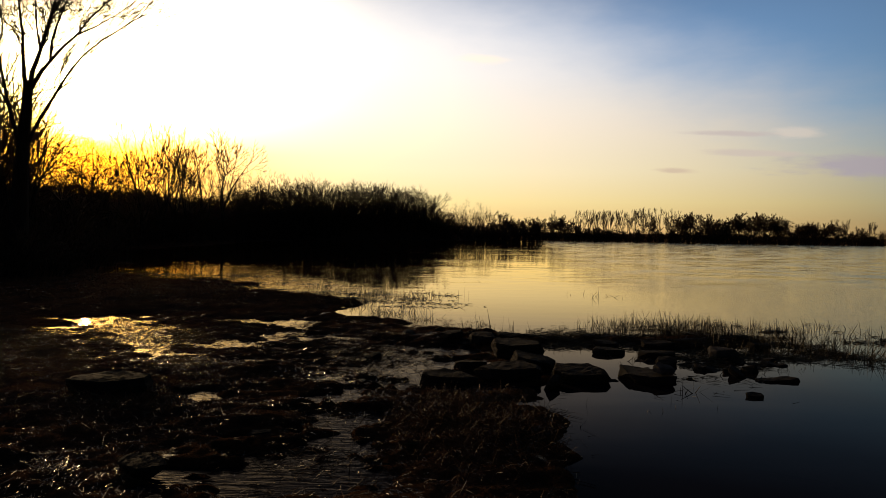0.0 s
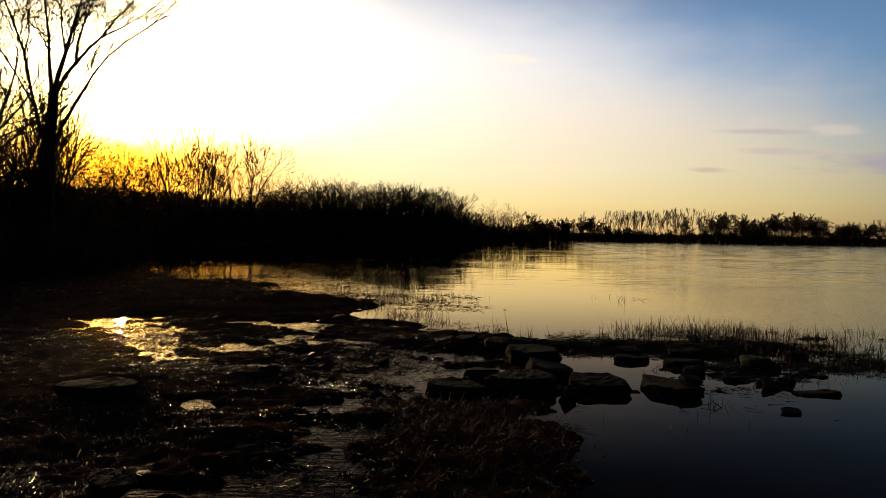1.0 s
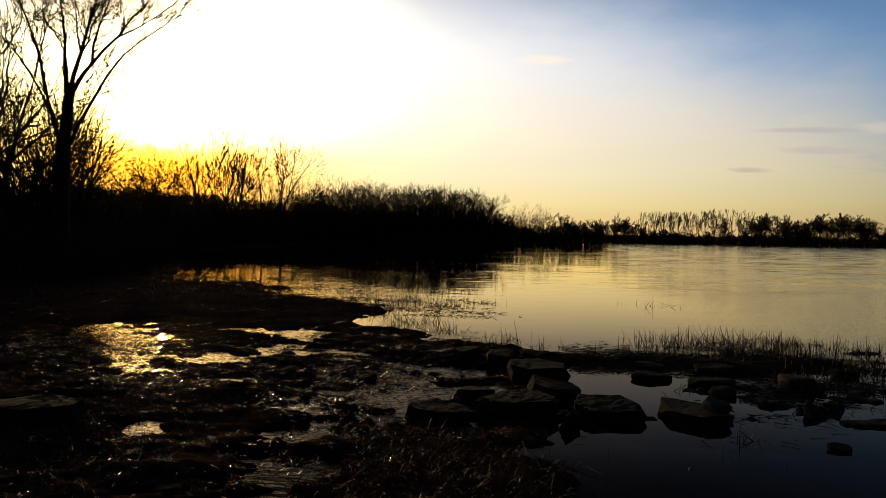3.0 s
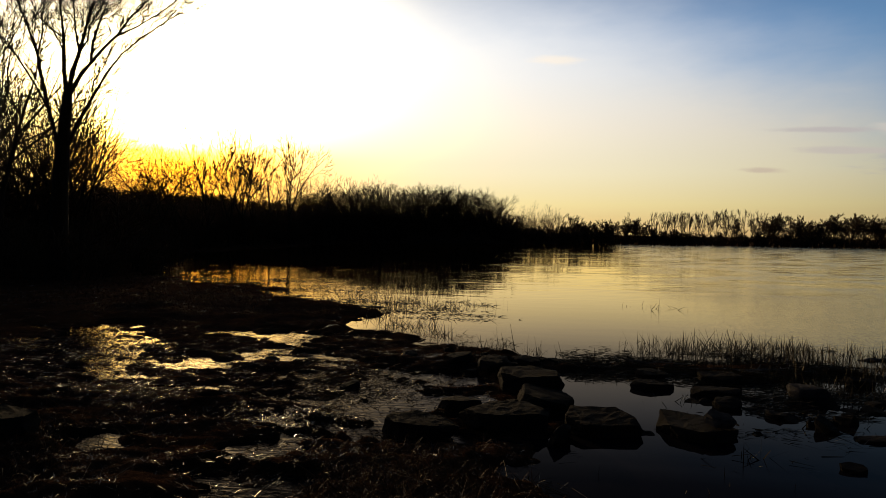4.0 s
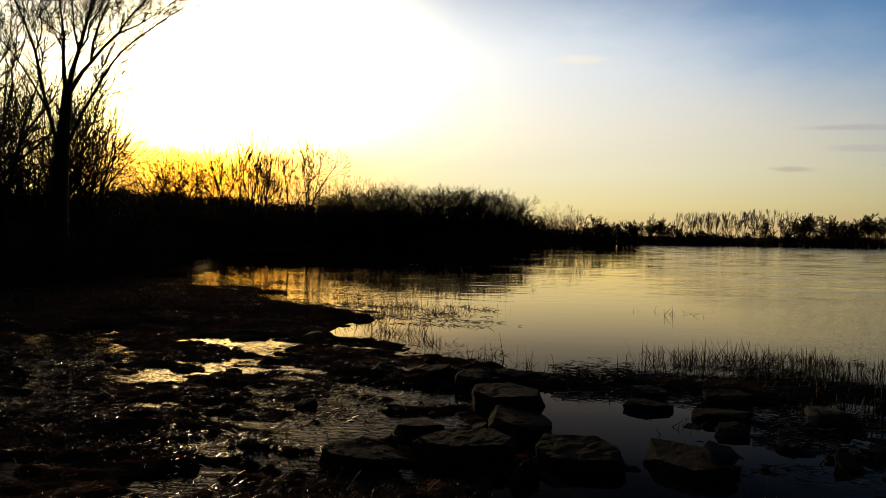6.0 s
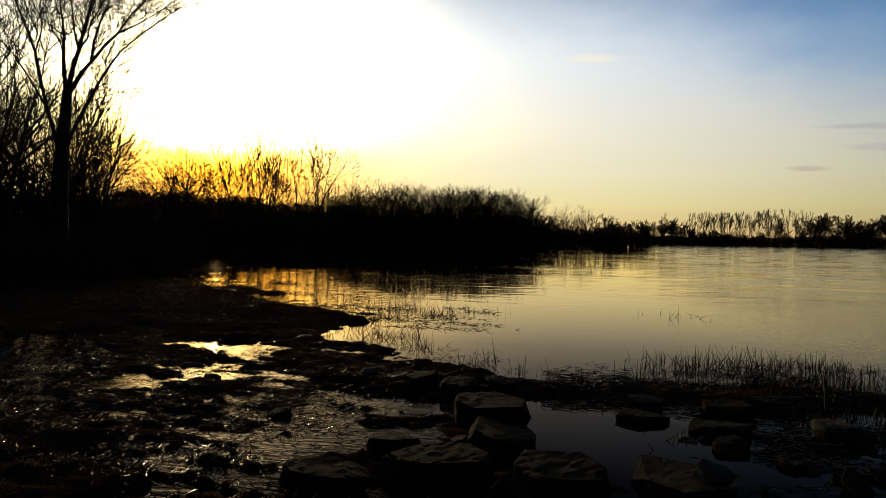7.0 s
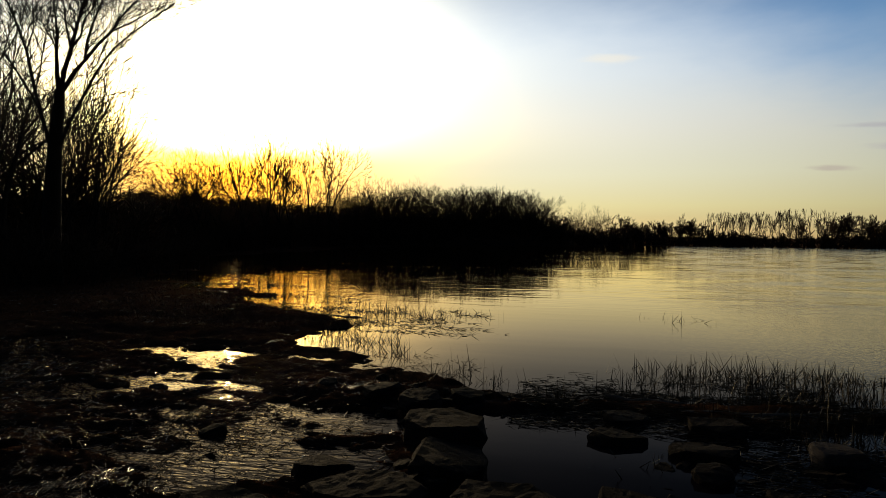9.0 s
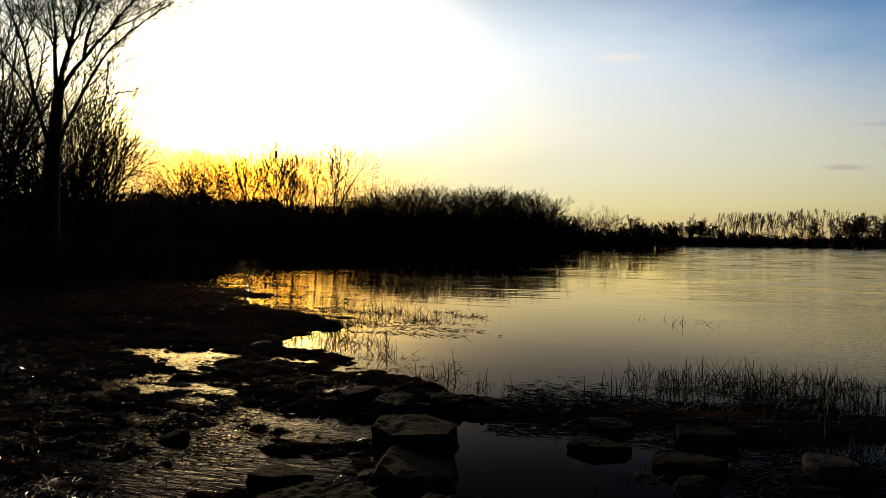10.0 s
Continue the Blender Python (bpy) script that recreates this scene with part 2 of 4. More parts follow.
DRY = blade_material("dry_brown_grass", [(0.0, (0.0216, 0.0072, 0.0027)), (0.6, (0.0648, 0.0216, 0.0072)), (0.94, (0.135, 0.0468, 0.0144)), (1.0, (0.198, 0.0756, 0.0234))], 0.6, 0.10)
REED = blade_material("reed_stem", [(0.0, (0.012, 0.008, 0.004)), (0.6, (0.035, 0.023, 0.011)), (1.0, (0.08, 0.055, 0.028))], 0.6, 0.25)
WOOD = bark_material("driftwood", (0.06, 0.05, 0.04), (0.18, 0.15, 0.12), 12.0)


# ---- mesh helpers ----
def mesh_from(name, verts, faces, mat, smooth=False):
    me = bpy.data.meshes.new(name)
    me.from_pydata(verts, [], faces)
    me.materials.append(mat)
    if smooth:
        me.polygons.foreach_set("use_smooth", [True] * len(me.polygons))
    me.update()
    return me


def part(name, bm, mat, parent, label=""):
    """Links a bmesh, or a mesh, as one part of a thing."""
    if isinstance(bm, bmesh.types.BMesh):
        me = bpy.data.meshes.new(name)
        bm.to_mesh(me)
        bm.free()
        me.materials.append(mat)
    else:
        me = bm
    ob = new(name, me)
    ob.parent = parent
    return tagged(ob, label)


TABLE = np.random.RandomState(5).rand(256, 256)


def vn(x, y, size, seed=0):
    """Smooth value noise from 0 to 1, with lumps of the given size."""
    x, y = np.asarray(x, float) / size + 17.3 * seed, np.asarray(y, float) / size + 9.1 * seed
    i, j = np.floor(x).astype(int), np.floor(y).astype(int)
    f, h = x - i, y - j
    f, h = f * f * (3 - 2 * f), h * h * (3 - 2 * h)
    i, j, k, m = i % 256, j % 256, (i + 1) % 256, (j + 1) % 256
    return (TABLE[i, j] * (1 - f) + TABLE[k, j] * f) * (1 - h) + (TABLE[i, m] * (1 - f) + TABLE[k, m] * f) * h


def sstep(lo, hi, x):
    f = np.clip((x - lo) / (hi - lo), 0, 1)
    return f * f * (3 - 2 * f)


# ---- the lie of the land ----
SHORE = [(-40, 0.6), (3, 1.0), (5.8, 1.42), (7.4, 1.6), (8.9, 1.55), (9.7, 1.7), (11.6, 1.9), (13.1, 1.9), (14.6, 1.7), (15.7, 0.6), (16.6, -0.7),
         (17.8, -2.4), (19, -3.1), (21, -2.9), (22.3, -4.4), (23.2, -6.6), (25.4, -8.2), (27.4, -10.6), (29.2, -13.8), (30.6, -15.4), (33, -18.2), (38, -22.4), (50, -29), (65, -33.2), (80, -33), (95, -34), (108, -34.5), (120, -33), (132, -27.5), (142, -20), (150, -12), (156, -1), (162, 9),
         (172, 12), (190, 13), (4000, 13)]
BANK = [(-60, -19), (25, -19), (31, -18), (36, -22), (50, -30), (60, -35), (80, -35.5), (95, -36.5), (108, -37), (120, -35.5), (134, -29.5), (144, -22), (152, -14), (158, -3), (165, 7), (190, 11), (4000, 11)]
PUDDLES = [(-7.5, 14.3, 3.2, 0.95, -51), (-4.0, 16.3, 1.15, 0.85, 0), (-3.5, 14.5, 1.0, 1.0, 0), (-4.4, 13.1, 0.9, 0.55, 20), (-1.5, 12.4, 1.9, 1.5, -25), (-0.9, 10.8, 1.5, 0.8, 10), (-3.6, 8.85, 0.45, 0.28, 0), (-1.6, 6.35, 1.15, 0.75, 15),
           (-1.7, 13.4, 0.9, 0.8, 0), (0.72, 12.75, 0.32, 0.35, 0), (-18, 33, 2.6, 0.7, 0), (-9.8, 19.6, 0.7, 0.35, 0), (-4.2, 5.2, 0.5, 0.25, 0), (-0.2, 9.9, 0.9, 0.35, 5), (-5.6, 16.6, 0.45, 0.25, 0), (-1.5, 10.0, 0.9, 0.5, 10), (-1.35, 8.0, 0.7, 0.75, 0), (-1.55, 9.1, 0.5, 0.45, 0), (-0.25, 11.45, 0.95, 0.85, 0), (-1.2, 10.45, 1.1, 0.5, 5)]
MOUNDS = [(0.35, 7.7, 1.1, 1.2, 0.16), (-4.6, 8.4, 1.2, 0.8, 0.12), (-6.3, 21.2, 3.6, 1.1, 0.14), (-2.0, 15.6, 0.9, 0.5, 0.08), (0.4, 14.6, 1.3, 0.9, 0.14), (-3.2, 10.6, 1.0, 0.7, 0.12),
          (-11.5, 22.0, 4.0, 2.0, 0.12), (-2.6, 7.6, 0.9, 0.5, 0.1), (-4.3, 6.9, 0.9, 0.7, 0.09)]


def ground_z(x, y):
    x, y = np.asarray(x, float), np.asarray(y, float)
    ys, xs = zip(*SHORE)
    wob = (vn(x, y, 0.9, 1) - 0.5) * 0.9 + (vn(x, y, 0.3, 2) - 0.5) * 0.4 + (vn(x, y, 6.0, 3) - 0.5) * np.clip((y - 20) * 0.08, 0, 6)
    d = (np.interp(y, ys, xs) - x) * 0.75 + wob
    far = np.where(x > 8, y - (195 + 0.26 * (x - 17)), -50)
    d = np.maximum(d, far)
    h = -0.45 + 0.505 * sstep(-0.9, 0.4, d)
    shoal = sstep(-8.0, -0.5, d) * sstep(22, 27, y) * (1 - sstep(70, 100, y))
    h = np.maximum(h, -0.45 + shoal * (0.425 + (vn(x * 0.35, y, 0.9, 11) - 0.5) * 0.20 + (vn(x * 0.4, y, 3.0, 16) - 0.5) * 0.12))
    # the low bar with reeds
    t = np.clip((x - 2.0) / 8.6, 0, 0.66)
    off = np.hypot(x - (2.0 + 8.6 * t), y - (14.05 + 0.2 * np.sin(t * 9) + 1.25 * t))
    h = np.maximum(h, 0.045 - 0.3 * np.maximum(off - 0.24 - 0.45 * sstep(0.2, 0.45, t) * (1 - sstep(0.5, 0.66, t)) - 0.65 * (vn(x * 0.6, y, 0.6, 4) - 0.45), -0.08))
    land = sstep(-0.1, 0.02, h)
    near = 1 - sstep(20, 60, np.hypot(x, y))
    h = h + land * ((vn(x * 0.6, y, 0.8, 6) - 0.62) * 0.11 + (vn(x * 0.5, y, 0.22, 7) - 0.5) * 0.09 * near + (vn(x * 0.7, y, 0.09, 8) - 0.5) * 0.06 * near)
    h = h + 0.07 * land * sstep(16.6, 18.2, y) * (1 - sstep(26, 32, y)) * sstep(0.2, 1.2, d)
    for cx, cy, rx, ry, hh in MOUNDS:
        h = h + hh * np.exp(-((x - cx) / rx) ** 2 - ((y - cy) / ry) ** 2)
    for cx, cy, rx, ry, rot in PUDDLES:
        c, s = math.cos(radians(rot)), math.sin(radians(rot))
        a, b = ((x - cx) * c + (y - cy) * s) / rx, (-(x - cx) * s + (y - cy) * c) / ry
        r = np.hypot(a, b) + (vn(x, y, 0.5, 9) - 0.5) * 0.7 + (vn(x * 0.3, y, 0.18, 14) - 0.5) * 1.25 + (vn(x * 0.4, y, 0.07, 15) - 0.5) * 0.8
        h = h - 0.125 * (1 - sstep(0.65, 1.2, r))
    streak = sstep(0.60, 0.74, vn(x * 0.2, y + 0.06 * x, 0.15, 17)) * sstep(-5.5, -2.5, x) * (1 - sstep(-1.6, -0.6, x)) * sstep(8, 9.5, y) * (1 - sstep(15.0, 16.5, y))
    h = h + streak * np.clip(0.025 - h, 0, 0.35)
    ys, xs = zip(*BANK)
    b = np.maximum(np.interp(y, ys, xs) - x, far - 6)
    h = h + 1.0 * sstep(0, 14, b) + 6.0 * sstep(2, 20, b) * sstep(50, 85, y) * (1 - sstep(4, 14, x)) + 2.0 * sstep(30, 200, b) + (vn(x, y, 3.0, 10) - 0.5) * 0.7 * sstep(0, 10, b)
    return h


def spaced(lo, hi, step, reach, grow):
    """Even steps from lo to hi, growing ones beyond, as far as reach."""
    mid = list(np.arange(lo, hi + step / 2, step))
    a, b, s = [], [], step
    up, down = mid[-1], mid[0]
    while up < reach[1] or down > reach[0]:
        s *= grow
        up, down = up + s, down - s
        if up < reach[1] + s:
            b.append(up)
        if down > reach[0] - s:
            a.append(down)
    return np.array(a[::-1] + mid + b)


def grid_sheet(name, xs, ys, fz, mat):
    gx, gy = np.meshgrid(xs, ys)
    co = np.stack([gx, gy, fz(gx, gy)], -1).reshape(-1, 3)
    w, hgt = len(xs), len(ys)
    i = (np.arange(hgt - 1)[:, None] * w + np.arange(w - 1)).ravel()
    quads = np.stack([i, i + 1, i + 1 + w, i + w], -1)
    me = bpy.data.meshes.new(name)
    me.vertices.add(len(co))
    me.vertices.foreach_set("co", co.ravel())
    me.loops.add(quads.size)
    me.loops.foreach_set("vertex_index", quads.ravel())
    me.polygons.add(len(quads))
    me.polygons.foreach_set("loop_start", np.arange(0, quads.size, 4))
    me.polygons.foreach_set("use_smooth", np.ones(len(quads), bool))
    me.update(calc_edges=True)
    me.materials.append(mat)
    return new(name, me)


ground = grid_sheet("ground", spaced(-9.0, 3.0, 0.05, (-3000, 3000), 1.08), spaced(4.6, 18.0, 0.05, (-2000, 4000), 1.05), ground_z, MUD)
tagged(ground, "dark wet mud flat and wooded lake bank", "ground", kind="structure")

water = grid_sheet("water", np.array([-400.0, -60, -20, 0, 20, 60, 400]), np.array([-200.0, -20, 0, 20, 60, 150, 420]), lambda x, y: 0 * x, WATER)
tagged(water, "calm dark lake water reflecting the sunset sky", "water", kind="structure")


# ---- rocks ----
def rock_mesh(seed, sx, sy, sz, lumps=16, slab=0.0):
    """An angular block: the hull of uneven rings, its edges worn, its faces roughened and stepped in layers."""
    rng = random.Random(seed)
    bm = bmesh.new()
    tip = (rng.uniform(-0.1, 0.1), rng.uniform(-0.1, 0.1))
    count = 5 + (lumps > 14) + rng.randint(0, 1)
    for level, (zz, wide) in enumerate([(-0.5, 0.92), (rng.uniform(0.05, 0.3), 1.0), (0.5, rng.uniform(0.84, 0.97))]):
        off = rng.uniform(0, 6.28)
        for k in range(count):
            a = off + 6.283 * (k + rng.uniform(-0.32, 0.32)) / count
            q = max(abs(math.cos(a)), abs(math.sin(a))) ** 0.55
            r = wide * rng.uniform(0.80, 1.0) / q * 0.53
            x, y = r * math.cos(a), r * math.sin(a)
            z = zz + (x * tip[0] + y * tip[1] + rng.uniform(-0.07, 0.03)) * (2.2 if level > 1 else 0.4)
            bm.verts.new((x * sx, y * sy, z * sz))
    hull = bmesh.ops.convex_hull(bm, input=bm.verts)
    bmesh.ops.delete(bm, geom=list({g for g in hull["geom_interior"] + hull["geom_unused"] if isinstance(g, bmesh.types.BMVert)}), context="VERTS")
    bmesh.ops.dissolve_limit(bm, angle_limit=radians(10), verts=bm.verts, edges=bm.edges)
    bmesh.ops.bevel(bm, geom=list(bm.edges), offset=min(sx, sy, sz) * 0.025, segments=1, affect="EDGES", profile=0.6)
    bmesh.ops.triangulate(bm, faces=bm.faces)
    for limit in (0.16, 0.11, 0.08):
        bmesh.ops.subdivide_edges(bm, edges=[e for e in bm.edges if e.calc_length() > limit], cuts=1, use_grid_fill=False)
        bmesh.ops.triangulate(bm, faces=bm.faces)
    bm.normal_update()
    for v in bm.verts:
        ledge = noise.noise(Vector((v.co.x * 1.5 + seed, v.co.y * 1.5, v.co.z * 14)))
        chip = noise.noise(v.co * 9 + Vector((0, seed, 0)))
        v.co += v.normal * (ledge * 0.022 + chip * 0.008 + noise.noise(v.co * 30) * 0.010)
    return bm


def rock(name, seed, x, y, size, rz=0.0, tilt=(0, 0), z=None, mat=None, label="", lumps=16, slab=0.0, group=""):
    size = (size[0] * 0.97, size[1] * 0.92, size[2] * 0.62)
    z = None if z is None else z - 0.035
    bm = rock_mesh(seed, *size, lumps, slab)
    me = bpy.data.meshes.new(name)
    bm.to_mesh(me)
    bm.free()
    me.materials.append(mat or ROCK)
    ob = new(name, me)
    base = float(ground_z(x, y))
    ob.matrix_basis = pose(x, y, max(base, -0.25) + size[2] * 0.38 if z is None else z, tilt[0], tilt[1], rz)
    return tagged(ob, label or "weathered grey-brown limestone block on the shore", "rock", group)


ROCKS = "rocks at the water's edge"
# name, seed, x, y, size, turn, tilt, centre height
for row in [
    ("boulder", 1, 2.50, 10.55, (1.10, 0.85, 0.50), 8, (3, -4), 0.07, "low angular boulder half sunk in calm water"),
    ("boulder", 2, 1.56, 12.3, (1.12, 0.95, 0.54), 14, (-4, 3), 0.21, "flat-topped limestone boulder at the water edge"),
    ("boulder", 3, 1.80, 11.5, (0.92, 0.95, 0.58), 12, (4, 3), 0.07, "steep broken boulder against its larger neighbour"),
    ("rock_slab", 4, 1.22, 10.42, (1.30, 0.70, 0.42), 6, (5, -3), 0.17, "long flat rock slab beside the boulders"),
    ("rock_slab", 5, 0.12, 9.9, (1.02, 0.56, 0.38), -4, (0, 4), 0.15, "square-edged slab at the grassy mound"),
    ("rock_slab", 6, 1.88, 9.98, (0.55, 0.16, 0.55), 62, (24, 0), 0.06, "thin slab leaning against a boulder"),
    ("boulder", 7, 3.72, 10.75, (1.05, 1.25, 0.46), 20, (2, 3), 0.03, "low dark boulder in shallow water"),
    ("rock_slab", 9, 3.66, 12.95, (0.80, 0.45, 0.28), 5, (0, 3), 0.06, "flat stone among the reed stubble"),
    ("rock_slab", 10, 4.60, 12.62, (0.85, 0.50, 0.34), -8, (4, 0), 0.06, "flat stone among the reed stubble"),
    ("boulder", 11, 4.55, 11.95, (0.50, 0.45, 0.30), 40, (8, -6), 0.06, "small angular boulder in shallow water"),
    ("stone", 13, 5.52, 11.05, (0.36, 0.46, 0.30), 20, (18, 12), 0.05, "tilted angular stone in shallow water"),
    ("stone", 14, 5.98, 11.45, (0.38, 0.36, 0.30), 70, (-14, 20), 0.05, "tilted angular stone in shallow water"),
    ("stone", 15, 5.12, 11.55, (0.40, 0.32, 0.24), 10, (8, 15), 0.03, "tilted angular stone in shallow water"),
    ("rock_slab", 16, 6.10, 10.72, (0.95, 0.36, 0.24), 3, (0, -3), 0.0, "long low stone barely above the water"),
    ("stone", 17, 7.45, 13.85, (0.50, 0.30, 0.24), 0, (0, 6), 0.08, "small dark stone among reeds"),
    ("stone", 18, 5.12, 9.6, (0.34, 0.24, 0.22), 15, (10, -14), 0.03, "lone jagged stone standing out of dark water"),
    ("boulder", 19, 3.85, 13.75, (0.80, 0.5, 0.30), 30, (0, 5), 0.06, "dark rounded stone at the reed bar"),
    ("boulder", 20, 4.95, 13.55, (0.80, 0.55, 0.36), -12, (5, 0), 0.08, "dark rounded stone at the reed bar"),
    ("boulder", 21, 0.95, 13.55, (0.75, 0.70, 0.42), 25, (4, -6), 0.16, "worn boulder on the muddy point"),
    ("boulder", 22, 0.25, 13.95, (0.70, 0.55, 0.40), 60, (-6, 4), 0.16, "worn boulder on the muddy point"),
    ("boulder", 23, 1.55, 14.1, (0.60, 0.55, 0.34), 10, (0, 8), 0.12, "worn boulder on the muddy point"),
    ("rock_slab", 24, -4.9, 8.75, (1.35, 0.75, 0.58), 8, (-3, 2), 0.24, "long pale-edged slab lying in matted grass"),
    ("rock_slab", 25, -3.1, 6.15, (0.60, 0.34, 0.16), -28, (6, 0), 0.14, "small flat slab lying on the mud"),
    ("stone", 26, -3.4, 13.6, (0.34, 0.26, 0.24), 20, (12, 16), 0.045, "dark stone standing in a puddle"),
    ("stone", 27, -2.78, 13.55, (0.46, 0.28, 0.16), 0, (5, 8), 0.03, "dark stone standing in a puddle"),
    ("stone", 28, -1.36, 12.0, (0.38, 0.26, 0.24), 30, (14, -18), 0.045, "dark stone standing in a puddle"),
    ("stone", 29, -2.2, 7.2, (0.30, 0.2, 0.12), 10, (0, 0), 0.10, "small flat stone on the mud"),
    ("boulder", 31, 0.55, 11.0, (0.70, 0.60, 0.40), 15, (-4, 0), 0.10, "low boulder beside the shallow pool"),
]:
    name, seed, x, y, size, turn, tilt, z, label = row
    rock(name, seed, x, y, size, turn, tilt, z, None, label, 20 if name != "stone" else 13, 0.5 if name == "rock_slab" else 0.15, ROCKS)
rock("stone", 8, 4.02, 10.62, (0.44, 0.36, 0.20), 12, (6, 4), 0.235, PALE, "pale flat stone lying on a low boulder", 18, 0.3, ROCKS)
rock("rock_slab", 30, 6.05, 12.75, (0.66, 0.5, 0.40), 6, (5, 0), 0.12, PALE, "pale flat-topped stone standing out of the water", 20, 0.5, ROCKS)


# rubble between the larger rocks
rub = random.Random(9)
for k in range(112):
    cx, cy, ax, ay = [(5.6, 11.6, 0.9, 0.9), (4.4, 12.4, 0.9, 0.6), (3.9, 10.9, 0.8, 0.6), (0.9, 13.6, 0.9, 0.6), (1.6, 11.0, 0.7, 0.9), (6.4, 12.4, 0.8, 0.8), (0.3, 14.2, 1.2, 0.8), (1.6, 13.4, 0.8, 0.7)][k % 8]
    x, y, d = rub.gauss(cx, ax * 0.6), rub.gauss(cy, ay * 0.6), rub.uniform(0.10, 0.30) * (1.35 if k % 8 in (0, 5) else 1)
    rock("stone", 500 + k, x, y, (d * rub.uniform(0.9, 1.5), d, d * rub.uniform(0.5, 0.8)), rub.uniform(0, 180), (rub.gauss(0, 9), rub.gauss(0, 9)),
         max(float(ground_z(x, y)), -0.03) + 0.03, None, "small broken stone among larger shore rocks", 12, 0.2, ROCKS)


# ---- tubes, trees and shrubs ----
class Tubes:
    """Gathers tapered tubes into one mesh."""

    def __init__(self):
        self.v, self.f = [], []

    def add(self, pts, radii, sides):
        n0 = len(self.v)
        ref = Vector((0.3, 0.9, 0.2))
        for k, (p, r) in enumerate(zip(pts, radii)):
            d = (pts[min(k + 1, len(pts) - 1)] - pts[max(k - 1, 0)]).normalized()
            a = d.cross(ref)
            a = (a if a.length > 1e-3 else d.cross(Vector((1, 0, 0)))).normalized()
            b = d.cross(a)
            for s in range(sides):
                w = 2 * math.pi * s / sides
                self.v.append(p + (a * math.cos(w) + b * math.sin(w)) * r)
        for k in range(len(pts) - 1):
            for s in range(sides):
                q = (s + 1) % sides
                self.f.append((n0 + k * sides + s, n0 + k * sides + q, n0 + (k + 1) * sides + q, n0 + (k + 1) * sides + s))
        self.f.append(tuple(n0 + (len(pts) - 1) * sides + s for s in range(sides)))

    def mesh(self, name, mat):
        return mesh_from(name, [tuple(v) for v in self.v], self.f, mat, True)


def limb(tubes, rng, start, way, length, radius, depth, kids, sides, least, lift=0.25, wander=0.22, segs=4, spread=(25, 55)):
    """One limb that bends as it goes, and the smaller ones that it bears."""
    pts, radii, p, d = [start], [radius], start.copy(), way.normalized()
    for k in range(segs):
        d = (d + Vector((rng.gauss(0, wander), rng.gauss(0, wander), rng.gauss(0, wander * 0.7) + lift * 0.3))).normalized()
        p = p + d * (length / segs)
        pts.append(p.copy())
        radii.append(max(radius * (1 - 0.85 * (k + 1) / segs), least * 0.5))
    tubes.add(pts, radii, sides)
    if depth <= 0:
        return
    n = max(1, int(round(kids * rng.uniform(0.75, 1.25))))
    for k in range(n):
        f = rng.uniform(0.25, 1.0) if k else 0.98
        i = min(int(f * segs), segs - 1)
        q = pts[i].lerp(pts[i + 1], f * segs - i)
        along = (pts[i + 1] - pts[i]).normalized()
        side = along.cross(Vector((rng.gauss(0, 1), rng.gauss(0, 1), rng.gauss(0, 1)))).normalized()
        w = radians(rng.uniform(*spread)) * (0.5 if k == 0 else 1)
        child = along * math.cos(w) + side * math.sin(w)
        if child.z < -0.1:
            child.z *= -0.4
        limb(tubes, rng, q, child, length * rng.uniform(0.42, 0.68), max(radius * (1 - 0.8 * f) * 0.75, least), depth - 1, kids, 3, least, lift, wander, 3 if depth > 1 else 2, spread)


